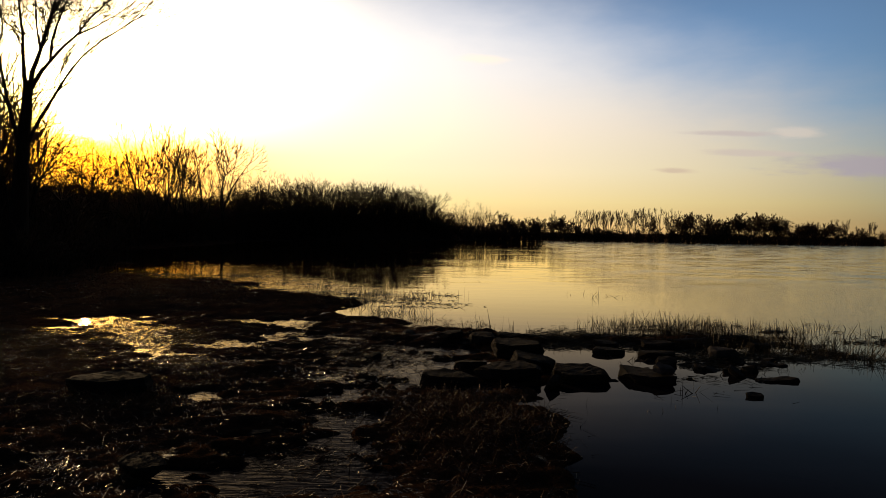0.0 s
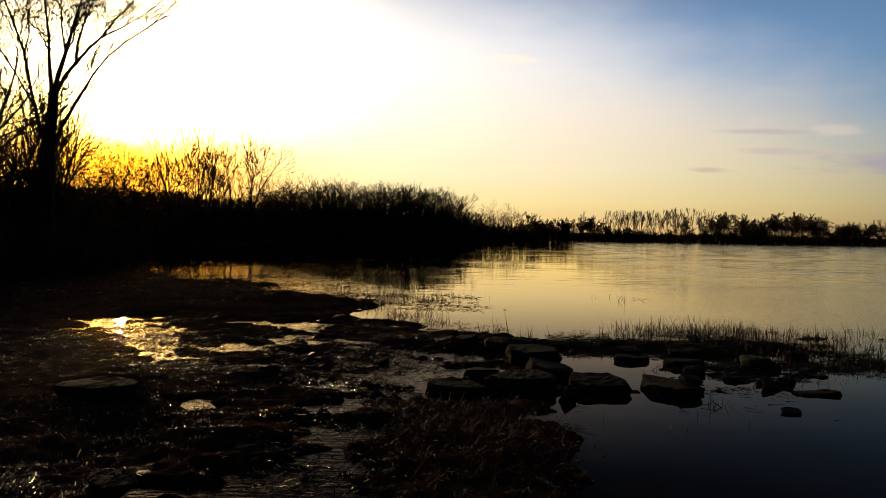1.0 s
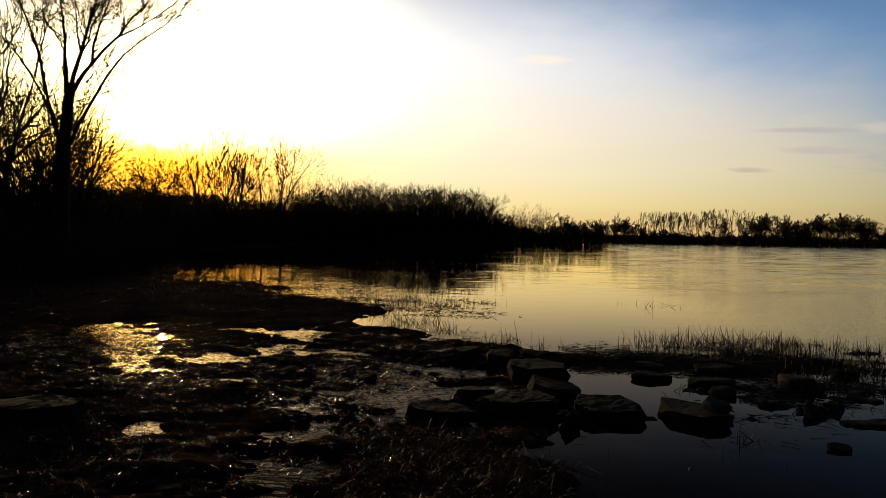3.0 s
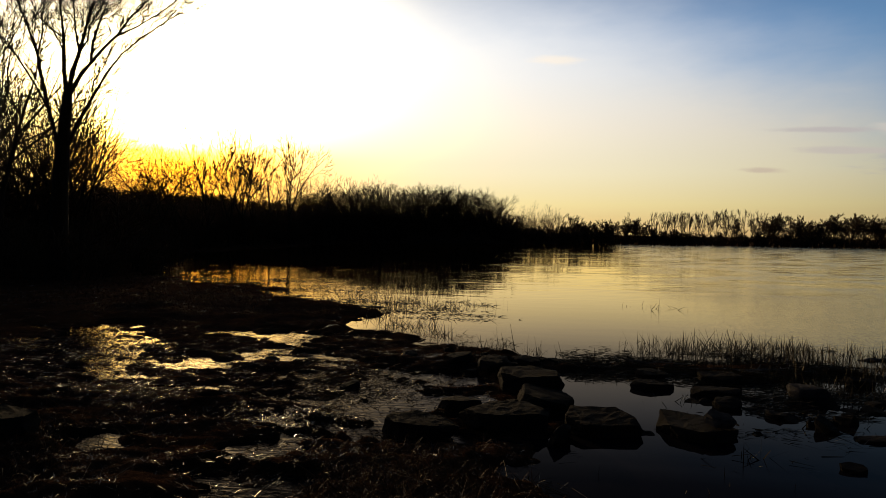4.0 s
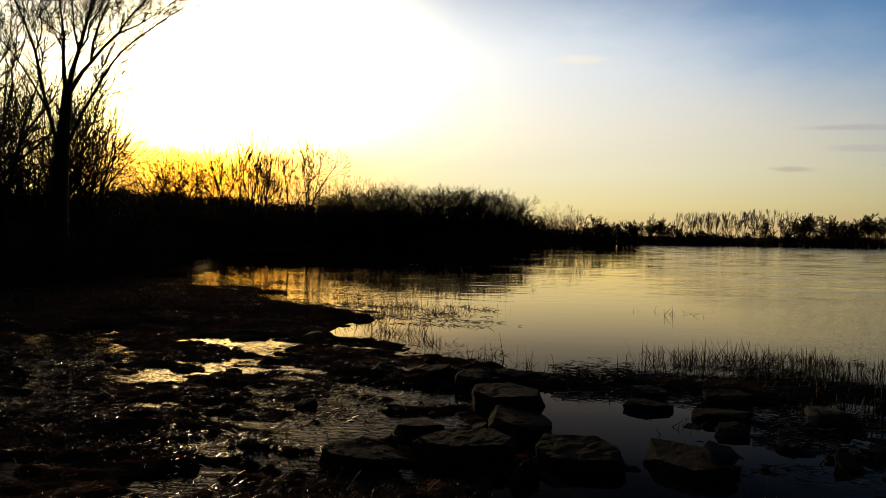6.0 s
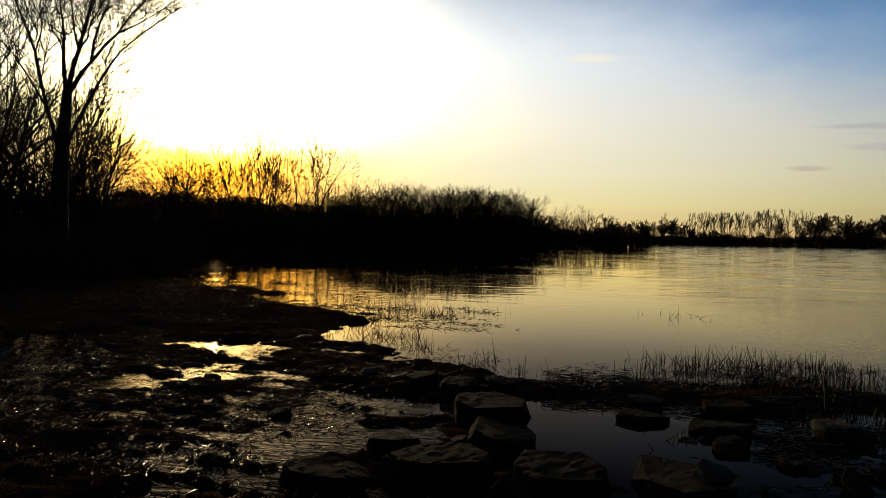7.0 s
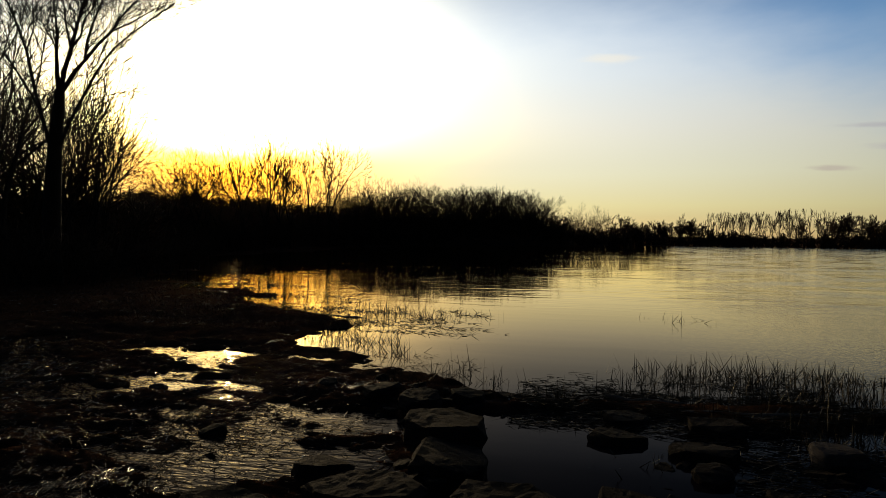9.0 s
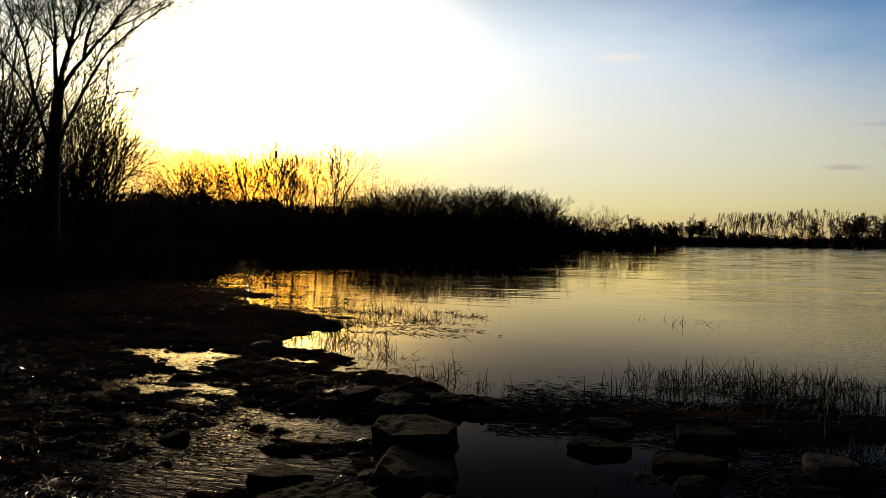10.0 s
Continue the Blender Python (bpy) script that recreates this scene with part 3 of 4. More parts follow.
def fork_meshes(seed, height, trunk_r, depth, spread, least, low=0.26, shoots=0.5, rise=0.10):
    """A bare tree that forks again and again into a rounded crown: trunk mesh and crown mesh."""
    rng = random.Random(seed)
    runs = []

    def grow(p, d, length, r, level):
        segs = 3 if level < 3 else 2
        pts, radii, q = [p], [r], p.copy()
        for k in range(segs):
            d = (d + Vector((rng.gauss(0, 0.11), rng.gauss(0, 0.11), rng.gauss(0, 0.06) + rise * (0.5 if level < 2 else 1)))).normalized()
            q = q + d * (length / segs)
            pts.append(q.copy())
            radii.append(max(r * (1 - 0.30 * (k + 1) / segs), least * 0.6))
        runs.append((level, pts, radii))
        if level >= depth:
            return
        turn = rng.uniform(0, 6.28)
        n = 3 if rng.random() < (0.75 if level < 1 else 0.35) else 2
        for k in range(n):
            a = turn + 6.283 * (k + rng.uniform(-0.2, 0.2)) / n
            side = d.cross(Vector((math.cos(a), math.sin(a), 0.3))).normalized()
            w = radians(rng.uniform(*spread)) * (0.6 if k == 0 else 1.1)
            grow(q, d * math.cos(w) + side * math.sin(w), length * (rng.uniform(0.74, 0.90) if k == 0 else rng.uniform(0.58, 0.86)), max(r * (0.66 if k == 0 else 0.52), least), level + 1)
        if level >= 1:
            for k in range(2):
                if rng.random() < shoots:
                    f = rng.uniform(0.3, 0.85) * segs
                    i = int(f)
                    side = d.cross(Vector((rng.gauss(0, 1), rng.gauss(0, 1), rng.gauss(0, 1)))).normalized()
                    w = radians(rng.uniform(35, 65))
                    grow(pts[i].lerp(pts[i + 1], f - i), d * math.cos(w) + side * math.sin(w), length * rng.uniform(0.45, 0.7), max(r * 0.4, least), min(level + 2, depth))

    grow(Vector((0, 0, -0.3)), Vector((rng.gauss(0, 0.06), rng.gauss(0, 0.06), 1)), height * low, trunk_r, 0)
    top = max(p.z for _, pts, _ in runs for p in pts)
    trunk, crown = Tubes(), Tubes()
    for level, pts, radii in runs:
        pts = [p * (height / top) for p in pts]
        if level < 2:
            trunk.add(pts, radii, 6)
        else:
            crown.add(pts, radii, 4 if level == 2 else 3)
    return trunk.mesh("trunk", BARK), crown.mesh("crown", TWIG)


def make_fork_tree(seed, label, **how):
    t, c = fork_meshes(seed, **how)
    thing = tagged(new("tree"), label, "tree")
    part("trunk", t, None, thing, "dark furrowed trunk")
    part("crown", c, None, thing, "bare branches and fine twigs")
    return thing


def shrub_mesh(seed, height, stems, kids, least, wide=0.32):
    rng = random.Random(seed)
    tubes = Tubes()
    for k in range(stems):
        a, r = rng.uniform(0, 6.28), rng.uniform(0, height * wide)
        way = Vector((math.cos(a) * 0.35, math.sin(a) * 0.35, 1))
        limb(tubes, rng, Vector((math.cos(a) * r, math.sin(a) * r, -0.3)), way, height * rng.uniform(0.5, 0.9), least * 2.2, 2, kids, 3, least, 0.15, 0.25, 3, (20, 60))
    return tubes.mesh("crown", TWIG)


def plant(proto, x, y, scale, turn, first, rng):
    """Sets the first of a kind down, or a copy of it."""
    m = pose(x, y, float(ground_z(x, y)) - 0.05, 0, 0, turn)
    if first:
        ob = proto
        ob.matrix_basis = m
    else:
        ob = copy_thing(proto, m)
    ob.scale = (scale, scale, scale * rng.uniform(0.92, 1.08))
    return ob


# the tall tree on the near bank, whose main limbs are laid out one by one
def tall_tree(x, y):
    rng = random.Random(71)
    thing = tagged(new("tree"), "tall bare tree forking into long rising limbs", "tree")
    base = float(ground_z(x, y))
    trunk = Tubes()
    right, deep = Vector((0.768, 0.641, 0)), Vector((-0.641, 0.768, 0))

    def at(a, z, b=0.0):
        return right * a + deep * b + Vector((0, 0, z - base))

    trunk.add([at(-0.62, base - 0.4), at(-0.6, 2.6), at(-0.55, 4.2), at(-0.5, 5.3), at(-0.44, 6.6), at(-0.31, 7.9), at(-0.26, 8.8), at(-0.2, 9.2)], [0.52, 0.40, 0.35, 0.32, 0.28, 0.24, 0.20, 0.11], 10)
    mains = [
        ([at(-0.5, 5.8), at(-0.75, 6.9, -0.2), at(-1.08, 8.3, -0.4), at(-1.42, 10.3, -0.7), at(-1.8, 11.5, -0.9), at(-2.25, 12.7, -1.1), at(-3.2, 15.6, -1.4)], 0.15),
        ([at(-1.0, 7.9, -0.35), at(-1.55, 9.0, -0.7), at(-2.17, 10.0, -1.1), at(-2.9, 10.8, -1.5), at(-3.9, 12.2, -2.0)], 0.08),
        ([at(-0.28, 8.6), at(-0.38, 9.7, 0.15), at(-0.42, 10.7, 0.3), at(-0.4, 11.6, 0.5), at(-0.55, 13.0, 0.7), at(-0.9, 16.6, 1.1)], 0.17),
        ([at(-0.4, 11.5, 0.5), at(-1.0, 12.0, 0.8), at(-1.5, 12.6, 1.1), at(-2.2, 14.6, 1.5)], 0.07),
        ([at(-0.25, 8.7), at(-0.07, 9.75, -0.2), at(0.2, 10.7, -0.35), at(0.43, 11.7, -0.5), at(0.62, 12.5, -0.6), at(0.86, 13.4, -0.7), at(1.6, 17.0, -1.0)], 0.18),
        ([at(0.2, 10.7, -0.35), at(0.04, 11.6, -0.7), at(-0.03, 12.6, -1.0), at(-0.1, 15.4, -1.5)], 0.08),
        ([at(-0.2, 8.75), at(0.32, 9.9, 0.3), at(0.7, 10.5, 0.5), at(0.78, 11.5, 0.7), at(1.07, 12.6, 0.9), at(1.4, 13.6, 1.0), at(2.3, 16.6, 1.3)], 0.16),
        ([at(0.7, 10.5, 0.5), at(1.24, 11.3, 0.4), at(1.78, 11.95, 0.3), at(2.31, 12.85, 0.2), at(3.1, 13.85, 0.0), at(4.6, 16.0, -0.3)], 0.12),
        ([at(1.78, 11.95, 0.3), at(2.68, 12.65, 0.6), at(3.81, 13.7, 0.9), at(5.0, 15.0, 1.2)], 0.07),
        ([at(-0.35, 6.1), at(0.09, 7.3, -0.4), at(0.66, 8.5, -0.7), at(1.24, 9.7, -1.0), at(1.83, 10.65, -1.3), at(2.68, 11.55, -1.5), at(4.3, 13.0, -1.8)], 0.14),
        ([at(0.2, 10.7, -0.35), at(0.54, 11.45, 0.1), at(0.65, 12.25, 0.3), at(1.12, 13.2, 0.5), at(1.8, 15.6, 0.8)], 0.08),
        ([at(0.66, 8.5, -0.7), at(0.8, 9.5, -0.5), at(1.2, 10.2, -0.2), at(1.5, 11.2, 0.0)], 0.045),
        ([at(-1.42, 10.3, -0.7), at(-1.2, 11.4, -0.3), at(-1.3, 12.6, 0.0), at(-1.1, 14.6, 0.4)], 0.06),
    ]
    for pts, r in mains:
        r *= 0.66
        n = len(pts) - 1
        radii = [max(r * (1 - 0.86 * k / n), 0.02) for k in range(n + 1)]
        bough = Tubes()
        bough.add(pts, radii, 6)
        bough = part("limb", bough.mesh("limb", BARK), None, thing)
        crown = Tubes()
        for k in range(n * 11):
            f = rng.uniform(0.35, 1.0)
            i = min(int(f * n), n - 1)
            q = pts[i].lerp(pts[i + 1], f * n - i)
            along = (pts[i + 1] - pts[i]).normalized()
            side = along.cross(Vector((rng.gauss(0, 1), rng.gauss(0, 1), rng.gauss(0, 1)))).normalized()
            w = radians(rng.uniform(22, 55))
            way = along * math.cos(w) + side * math.sin(w)
            way.z = abs(way.z) * 0.8 + 0.2
            limb(crown, rng, q, way, rng.uniform(0.7, 2.2), max(r * (1 - f) * 0.4, 0.014), 2, 4, 3, 0.0095, 0.25, 0.22, 4)
        part("twig_spray", crown.mesh("twig_spray", BARK), None, bough, "fine bare twigs along the limb")
    part("trunk", trunk.mesh("trunk", BARK), None, thing, "stout dark furrowed trunk")
    thing.matrix_basis = pose(x, y, base)
    return thing


tall_tree(-19.5, 28.4)


def raised(proto, x, y, top, wide, turn, first):
    """Sets a tree down so that its highest twig reaches the given height."""
    ground_here = float(ground_z(x, y)) - 0.05
    m = pose(x, y, ground_here, 0, 0, turn)
    if first:
        ob = proto
        ob.matrix_basis = m
    else:
        ob = copy_thing(proto, m)
    tall = max(max(v[2] for v in part_ob.bound_box) for part_ob in proto.children)
    s = (top - ground_here) / tall
    ob.scale = (s * wide, s * wide, s)
    return ob


# trees of the near copse
R = random.Random(11)
copse = [make_fork_tree(100 + k, "slender bare tree in the dark copse on the bank", height=12.0, trunk_r=0.16, depth=5, spread=(13, 38), least=0.019, low=0.22, shoots=0.5, rise=0.07) for k in range(5)]
spots = [(-25.5, 36.9, 11.6, 0.6), (-26.4, 38.4, 12.8, 0.6), (-24.7, 34.4, 11.0, 0.5), (-27.2, 37.6, 12.8, 0.7), (-28.8, 40.4, 13.2, 0.7), (-26.2, 35.2, 11.6, 0.7), (-31.0, 42.4, 13.0, 0.8), (-26.0, 32.4, 10.8, 0.7), (-24.6, 30.2, 16.5, 0.8), (-27.6, 31.6, 17.0, 0.8), (-30.5, 34.0, 18.0, 0.8), (-29.0, 29.5, 16.0, 0.8)]
for k in range(44):
    f = R.uniform(0, 1)
    spots.append((-28.8 - 26 * f + R.gauss(0, 1.0), 38 - 7 * f + R.uniform(-5, 3 + 13 * f), R.uniform(11.0, 14.5) + 3.0 * f, R.uniform(0.75, 1.05)))
for k, (x, y, top, wide) in enumerate(spots):
    tagged(raised(copse[k % 5], x, y, top, wide, R.uniform(0, 360), k < 5), group="trees of the copse on the bank")

# trees of the wood round the bay
big = [make_fork_tree(200 + k, "broad bare tree at the edge of the wood", height=12.0, trunk_r=0.18, depth=6, spread=(16, 42), least=0.021, low=0.20, shoots=0.35, rise=0.0) for k in range(5)]
fan = [make_fork_tree(220 + k, "bare tree with long rising limbs at the wood's edge", height=14.0, trunk_r=0.23, depth=6, spread=(12, 31), least=0.031, low=0.20, shoots=0.2, rise=0.05) for k in range(3)]
slim = [make_fork_tree(210 + k, "slim bare tree in the dense dark wood", height=11.0, trunk_r=0.16, depth=5, spread=(13, 34), least=0.030, low=0.30, shoots=0.3, rise=0.06) for k in range(5)]
WOODS = "trees of the wood round the bay"


def polar(px, dist):
    """A spot on the plan: tangent of the bearing from the first eye, and the distance ahead."""
    return px * dist, dist


def crown_line(stops):
    """The treetops' height as a tangent, by the tangent of the bearing."""
    bs, es = zip(*stops)
    return lambda b: float(np.interp(b, bs, es))


lone = make_fork_tree(226, "rounded bare tree standing clear of the wood", height=18.0, trunk_r=0.30, depth=6, spread=(15, 36), least=0.042, low=0.17, shoots=0.3, rise=0.02)
x, y = polar(-0.376, 107)
tagged(raised(lone, x, y, 21.0, 0.85, 160, True), group=WOODS)
k = 0
for b, dist, top, wide in [(-0.503, 75, 16.4, 0.5), (-0.474, 80, 16.4, 0.7), (-0.446, 86, 16.5, 0.7), (-0.430, 88, 14.6, 0.7), (-0.411, 104, 17.2, 0.7), (-0.488, 83, 13.4, 0.7), (-0.458, 90, 14.6, 0.6), (-0.520, 76, 12.0, 0.7)]:
    x, y = polar(b, dist)
    tagged(raised(fan[k % 3], x, y, top * 1.05, wide * 1.2, R.uniform(0, 360), k < 3), group=WOODS)
    k += 1
k = 0
for b, dist, top in [(-0.655, 63, 10.6), (-0.640, 66, 11.2), (-0.622, 65, 11.0), (-0.606, 67, 11.5), (-0.590, 66, 11.3), (-0.574, 68, 11.4), (-0.558, 68, 11.0), (-0.543, 70, 10.6), (-0.528, 72, 10.9), (-0.510, 74, 10.8),
                     (-0.690, 58, 8.8), (-0.742, 54, 9.0), (-0.775, 50, 9.4), (-0.81, 48, 9.6),
                     (-0.395, 110, 13.0), (-0.345, 114, 12.0), (-0.326, 118, 11.4), (-0.300, 122, 13.2), (-0.276, 126, 13.2), (-0.250, 128, 12.0), (-0.212, 134, 14.0), (-0.228, 132, 13.2), (-0.42, 100, 11.6), (-0.36, 116, 11.6), (-0.312, 127, 12.0)]:
    x, y = polar(b, dist)
    tagged(raised(big[k % 5], x, y, top * 1.1, 1.0 if b < -0.5 else 0.85, R.uniform(0, 360), k < 5), group=WOODS)
    k += 1
TOPS = crown_line([(-0.345, 0.060), (-0.31, 0.070), (-0.27, 0.077), (-0.24, 0.077), (-0.205, 0.081), (-0.175, 0.0735), (-0.137, 0.0765), (-0.108, 0.0770), (-0.080, 0.074), (-0.051, 0.071), (-0.023, 0.061), (-0.006, 0.040), (0.06, 0.036), (0.1, 0.03)])
SHORE_OFF = crown_line([(-0.345, 111), (-0.29, 122), (-0.25, 130), (-0.2, 138), (-0.14, 148), (-0.08, 155), (0.0, 160), (0.07, 168)])
for n in range(118):
    f = (n + R.uniform(0, 1)) / 118
    b = -0.345 + 0.345 * f
    dist = SHORE_OFF(b) + R.uniform(1, 17)
    x, y = polar(b + R.gauss(0, 0.002), dist)
    tagged(raised(slim[n % 5], x, y, 2.6 + TOPS(b) * dist * R.uniform(0.84, 1.12), R.uniform(0.95, 1.35), R.uniform(0, 360), n < 5), group=WOODS)
# the low point at the wood's end
for k, (b, e, wide) in enumerate([(0.025, 0.057, 0.85), (0.012, 0.040, 1.1), (0.040, 0.040, 1.1), (0.056, 0.051, 0.9), (0.066, 0.038, 1.0), (0.004, 0.036, 1.0), (0.048, 0.033, 1.1)]):
    dist = SHORE_OFF(b) + 3
    x, y = polar(b, dist)
    tagged(raised(big[k % 5], x, y, 2.6 + e * dist, wide, R.uniform(0, 360), False), group=WOODS)

# trees on the far shore
row = [make_fork_tree(300 + k, "distant bare tree standing on the far shore", height=11.0, trunk_r=0.20, depth=5, spread=(8, 25), least=0.058, low=0.30, shoots=0.5, rise=0.08) for k in range(6)]
bushy = [make_fork_tree(310 + k, "distant dense twiggy tree on the far shore", height=8.6, trunk_r=0.24, depth=6, spread=(15, 42), least=0.070, low=0.09, shoots=0.7, rise=0.04) for k in range(3)]


def far_y(x):
    return 195 + 0.26 * (x - 17) + 9


FAR_TOPS = [(0.091, 1, 0.037), (0.103, 1, 0.026), (0.118, 1, 0.025), (0.135, 1, 0.024), (0.150, 1, 0.027), (0.167, 1, 0.028), (0.186, 0, 0.039), (0.197, 1, 0.032), (0.208, 1, 0.029),
            (0.222, 0, 0.040), (0.233, 0, 0.039), (0.246, 0, 0.041), (0.256, 0, 0.039), (0.268, 0, 0.042), (0.278, 0, 0.040), (0.290, 0, 0.042), (0.300, 0, 0.041), (0.311, 0, 0.042), (0.322, 0, 0.044), (0.337, 0, 0.047), (0.345, 0, 0.045),
            (0.364, 0, 0.047), (0.374, 0, 0.046), (0.388, 0, 0.043), (0.398, 1, 0.042), (0.409, 1, 0.040), (0.420, 0, 0.036), (0.433, 0, 0.037), (0.444, 0, 0.039), (0.459, 1, 0.038), (0.468, 1, 0.034),
            (0.482, 1, 0.036), (0.493, 1, 0.040), (0.506, 1, 0.042), (0.519, 1, 0.043), (0.532, 1, 0.043), (0.545, 1, 0.041), (0.557, 1, 0.036), (0.575, 1, 0.024), (0.590, 1, 0.026), (0.604, 1, 0.029), (0.620, 1, 0.029), (0.636, 1, 0.028),
            (0.652, 0, 0.033), (0.664, 0, 0.031), (0.679, 0, 0.034), (0.691, 1, 0.022), (0.713, 0, 0.030), (0.722, 0, 0.026), (0.745, 1, 0.016), (0.79, 1, 0.022), (0.84, 1, 0.024)]
FAR_TOPS += [(b, 1, e) for b, e in ((0.111, 0.022), (0.127, 0.021), (0.143, 0.022), (0.159, 0.024), (0.178, 0.026), (0.213, 0.025), (0.352, 0.030), (0.381, 0.034), (0.451, 0.030), (0.474, 0.030), (0.567, 0.029), (0.597, 0.024), (0.612, 0.025), (0.629, 0.025), (0.645, 0.026), (0.671, 0.024))]
FAR_TOPS += [(0.2275 + 0.0135 * n, 0, 0.035 + 0.003 * ((n * 5) % 3)) for n in range(10)]
k = j = 0
for b, kind, e in FAR_TOPS:
    y = 200 / (1 - 0.26 * b)
    for _ in range(3):
        y = far_y(b * y)
    y += R.uniform(0, 6)
    x = b * y
    lot, c = (row, k) if kind == 0 else (bushy, j)
    tagged(raised(lot[c % len(lot)], x, y, 2.6 + e * y, 0.62 if kind == 0 else R.uniform(0.9, 1.2), R.uniform(0, 360), c < len(lot)), group="trees on the far shore")
    k, j = (k + 1, j) if kind == 0 else (k, j + 1)

# undergrowth
wood_edge = crown_line([(-0.9, 46), (-0.68, 54), (-0.56, 64), (-0.49, 74), (-0.43, 86), (-0.36, 104), (-0.29, 122), (-0.2, 137), (-0.1, 152), (0.0, 160), (0.07, 167)])
shrubs = []
for n, (h, stems, least) in enumerate([(4.2, 8, 0.06), (3.6, 8, 0.06), (4.8, 8, 0.06)]):
    thing = tagged(new("shrub"), "dense leafless shrub in the dark undergrowth", "shrub", "undergrowth of the wood")
    part("crown", shrub_mesh(400 + n, h, stems, 3, least), None, thing)
    shrubs.append(thing)
k = 0
spots = []
for n in range(125):
    b = R.uniform(-0.9, 0.072)
    near = wood_edge(b)
    spots.append((*polar(b, near + R.uniform(1.0, 12)), R.uniform(0.8, 1.15) * (0.75 if b < -0.47 else 1.2)))
ridge = []
for n in range(85):
    b = -0.62 + 0.62 * (n + R.random()) / 85
    near = wood_edge(b)
    ridge.append((*polar(b, near + R.uniform(8, 20)), R.uniform(0.45, 0.95) * (1.3 if b > -0.3 else 0.8)))
for n in range(150):
    b = -0.34 + 0.35 * (n + R.random()) / 150
    ridge.append((*polar(b, SHORE_OFF(b) + R.uniform(2, 15)), R.uniform(0.5, 0.95)))
for n in range(170):
    b = -0.95 + 0.9 * (n + R.random()) / 170
    ridge.append((*polar(b, wood_edge(b) + R.uniform(16, 46)), R.uniform(0.25, 0.65)))
for n in range(60):
    f = R.uniform(0, 1)
    spots.append((-19.8 - 24 * f, 27.5 + 12 * R.random() - 5 * f + R.uniform(0, 4), R.uniform(0.35, 0.58)))
hedge = []
for n in range(115):
    b = -0.01 + 0.86 * (n + R.random()) / 115
    y = 205.0
    for _ in range(3):
        y = far_y(b * y) - 3
    hedge.append((b * y, y + R.uniform(-2, 4), R.uniform(0.85, 1.4) * (0.7 + 0.65 * float(vn(n * 1.0, 0.0, 6.0, 51)))))
for n in range(90):
    f = R.uniform(0, 1)
    spots.append((-25.5 - 27 * f, 33.5 + 10 * R.random() - 5 * f, R.uniform(0.7, 1.35)))
for n in range(30):
    f = n / 29
    spots.append((-23 - 12 * f + R.gauss(0, 1), 36 + 26 * f + R.uniform(-2, 2), R.uniform(0.28, 0.45)))
spots += [(-20.6, 27.6, 0.5), (-19.0, 27.2, 0.42), (-18.3, 28.0, 0.38), (-19.9, 26.6, 0.45), (-21.4, 27.0, 0.55), (-18.9, 29.2, 0.4)]
for x, y, s in spots:
    plant(shrubs[k % 3], x, y, s, R.uniform(0, 360), k < 3, R)
    k += 1


def joined(name, meshes, spots, label, rng):
    """Many copies of a few meshes, set down at the spots and joined into one object."""
    vs, fs, n0 = [], [], 0
    forms = []
    for me in meshes:
        co = np.zeros(len(me.vertices) * 3)
        me.vertices.foreach_get("co", co)
        forms.append((co.reshape(-1, 3), [tuple(p.vertices) for p in me.polygons]))
    for k, (x, y, s) in enumerate(spots):
        co, faces = forms[k % len(forms)]
        a = rng.uniform(0, 6.28)
        c, d = math.cos(a), math.sin(a)
        m = np.array([[c, -d, 0], [d, c, 0], [0, 0, rng.uniform(0.92, 1.08)]]) * s
        vs.append(co @ m.T + [x, y, float(ground_z(x, y)) - 0.05])
        fs += [tuple(i + n0 for i in f) for f in faces]
        n0 += len(co)
    return tagged(new(name, mesh_from(name, np.concatenate(vs).tolist(), fs, TWIG, True)), label, "shrub", kind="stuff")


joined("scrub", [ob.children[0].data for ob in shrubs], ridge, "dark leafless scrub on the bank under the wood", R)
low_brush = [shrub_mesh(450 + n, 2.9, 9, 3, 0.14, 1.0) for n in range(2)]
crest = []
for n in range(75):
    b = -0.74 + 0.44 * (n + R.random()) / 75
    crest.append((*polar(b, float(np.interp(b, [-0.75, -0.65, -0.55, -0.45, -0.36, -0.3], [80, 85, 101, 121, 136, 146])) + R.uniform(-3, 3)), R.uniform(0.25, 0.7) * (0.6 if b < -0.56 else 1)))
joined("scrub", low_brush, crest, "dark low scrub along the top of the bank", R)
joined("thicket", low_brush, hedge, "low dense thicket along the far shore", R)


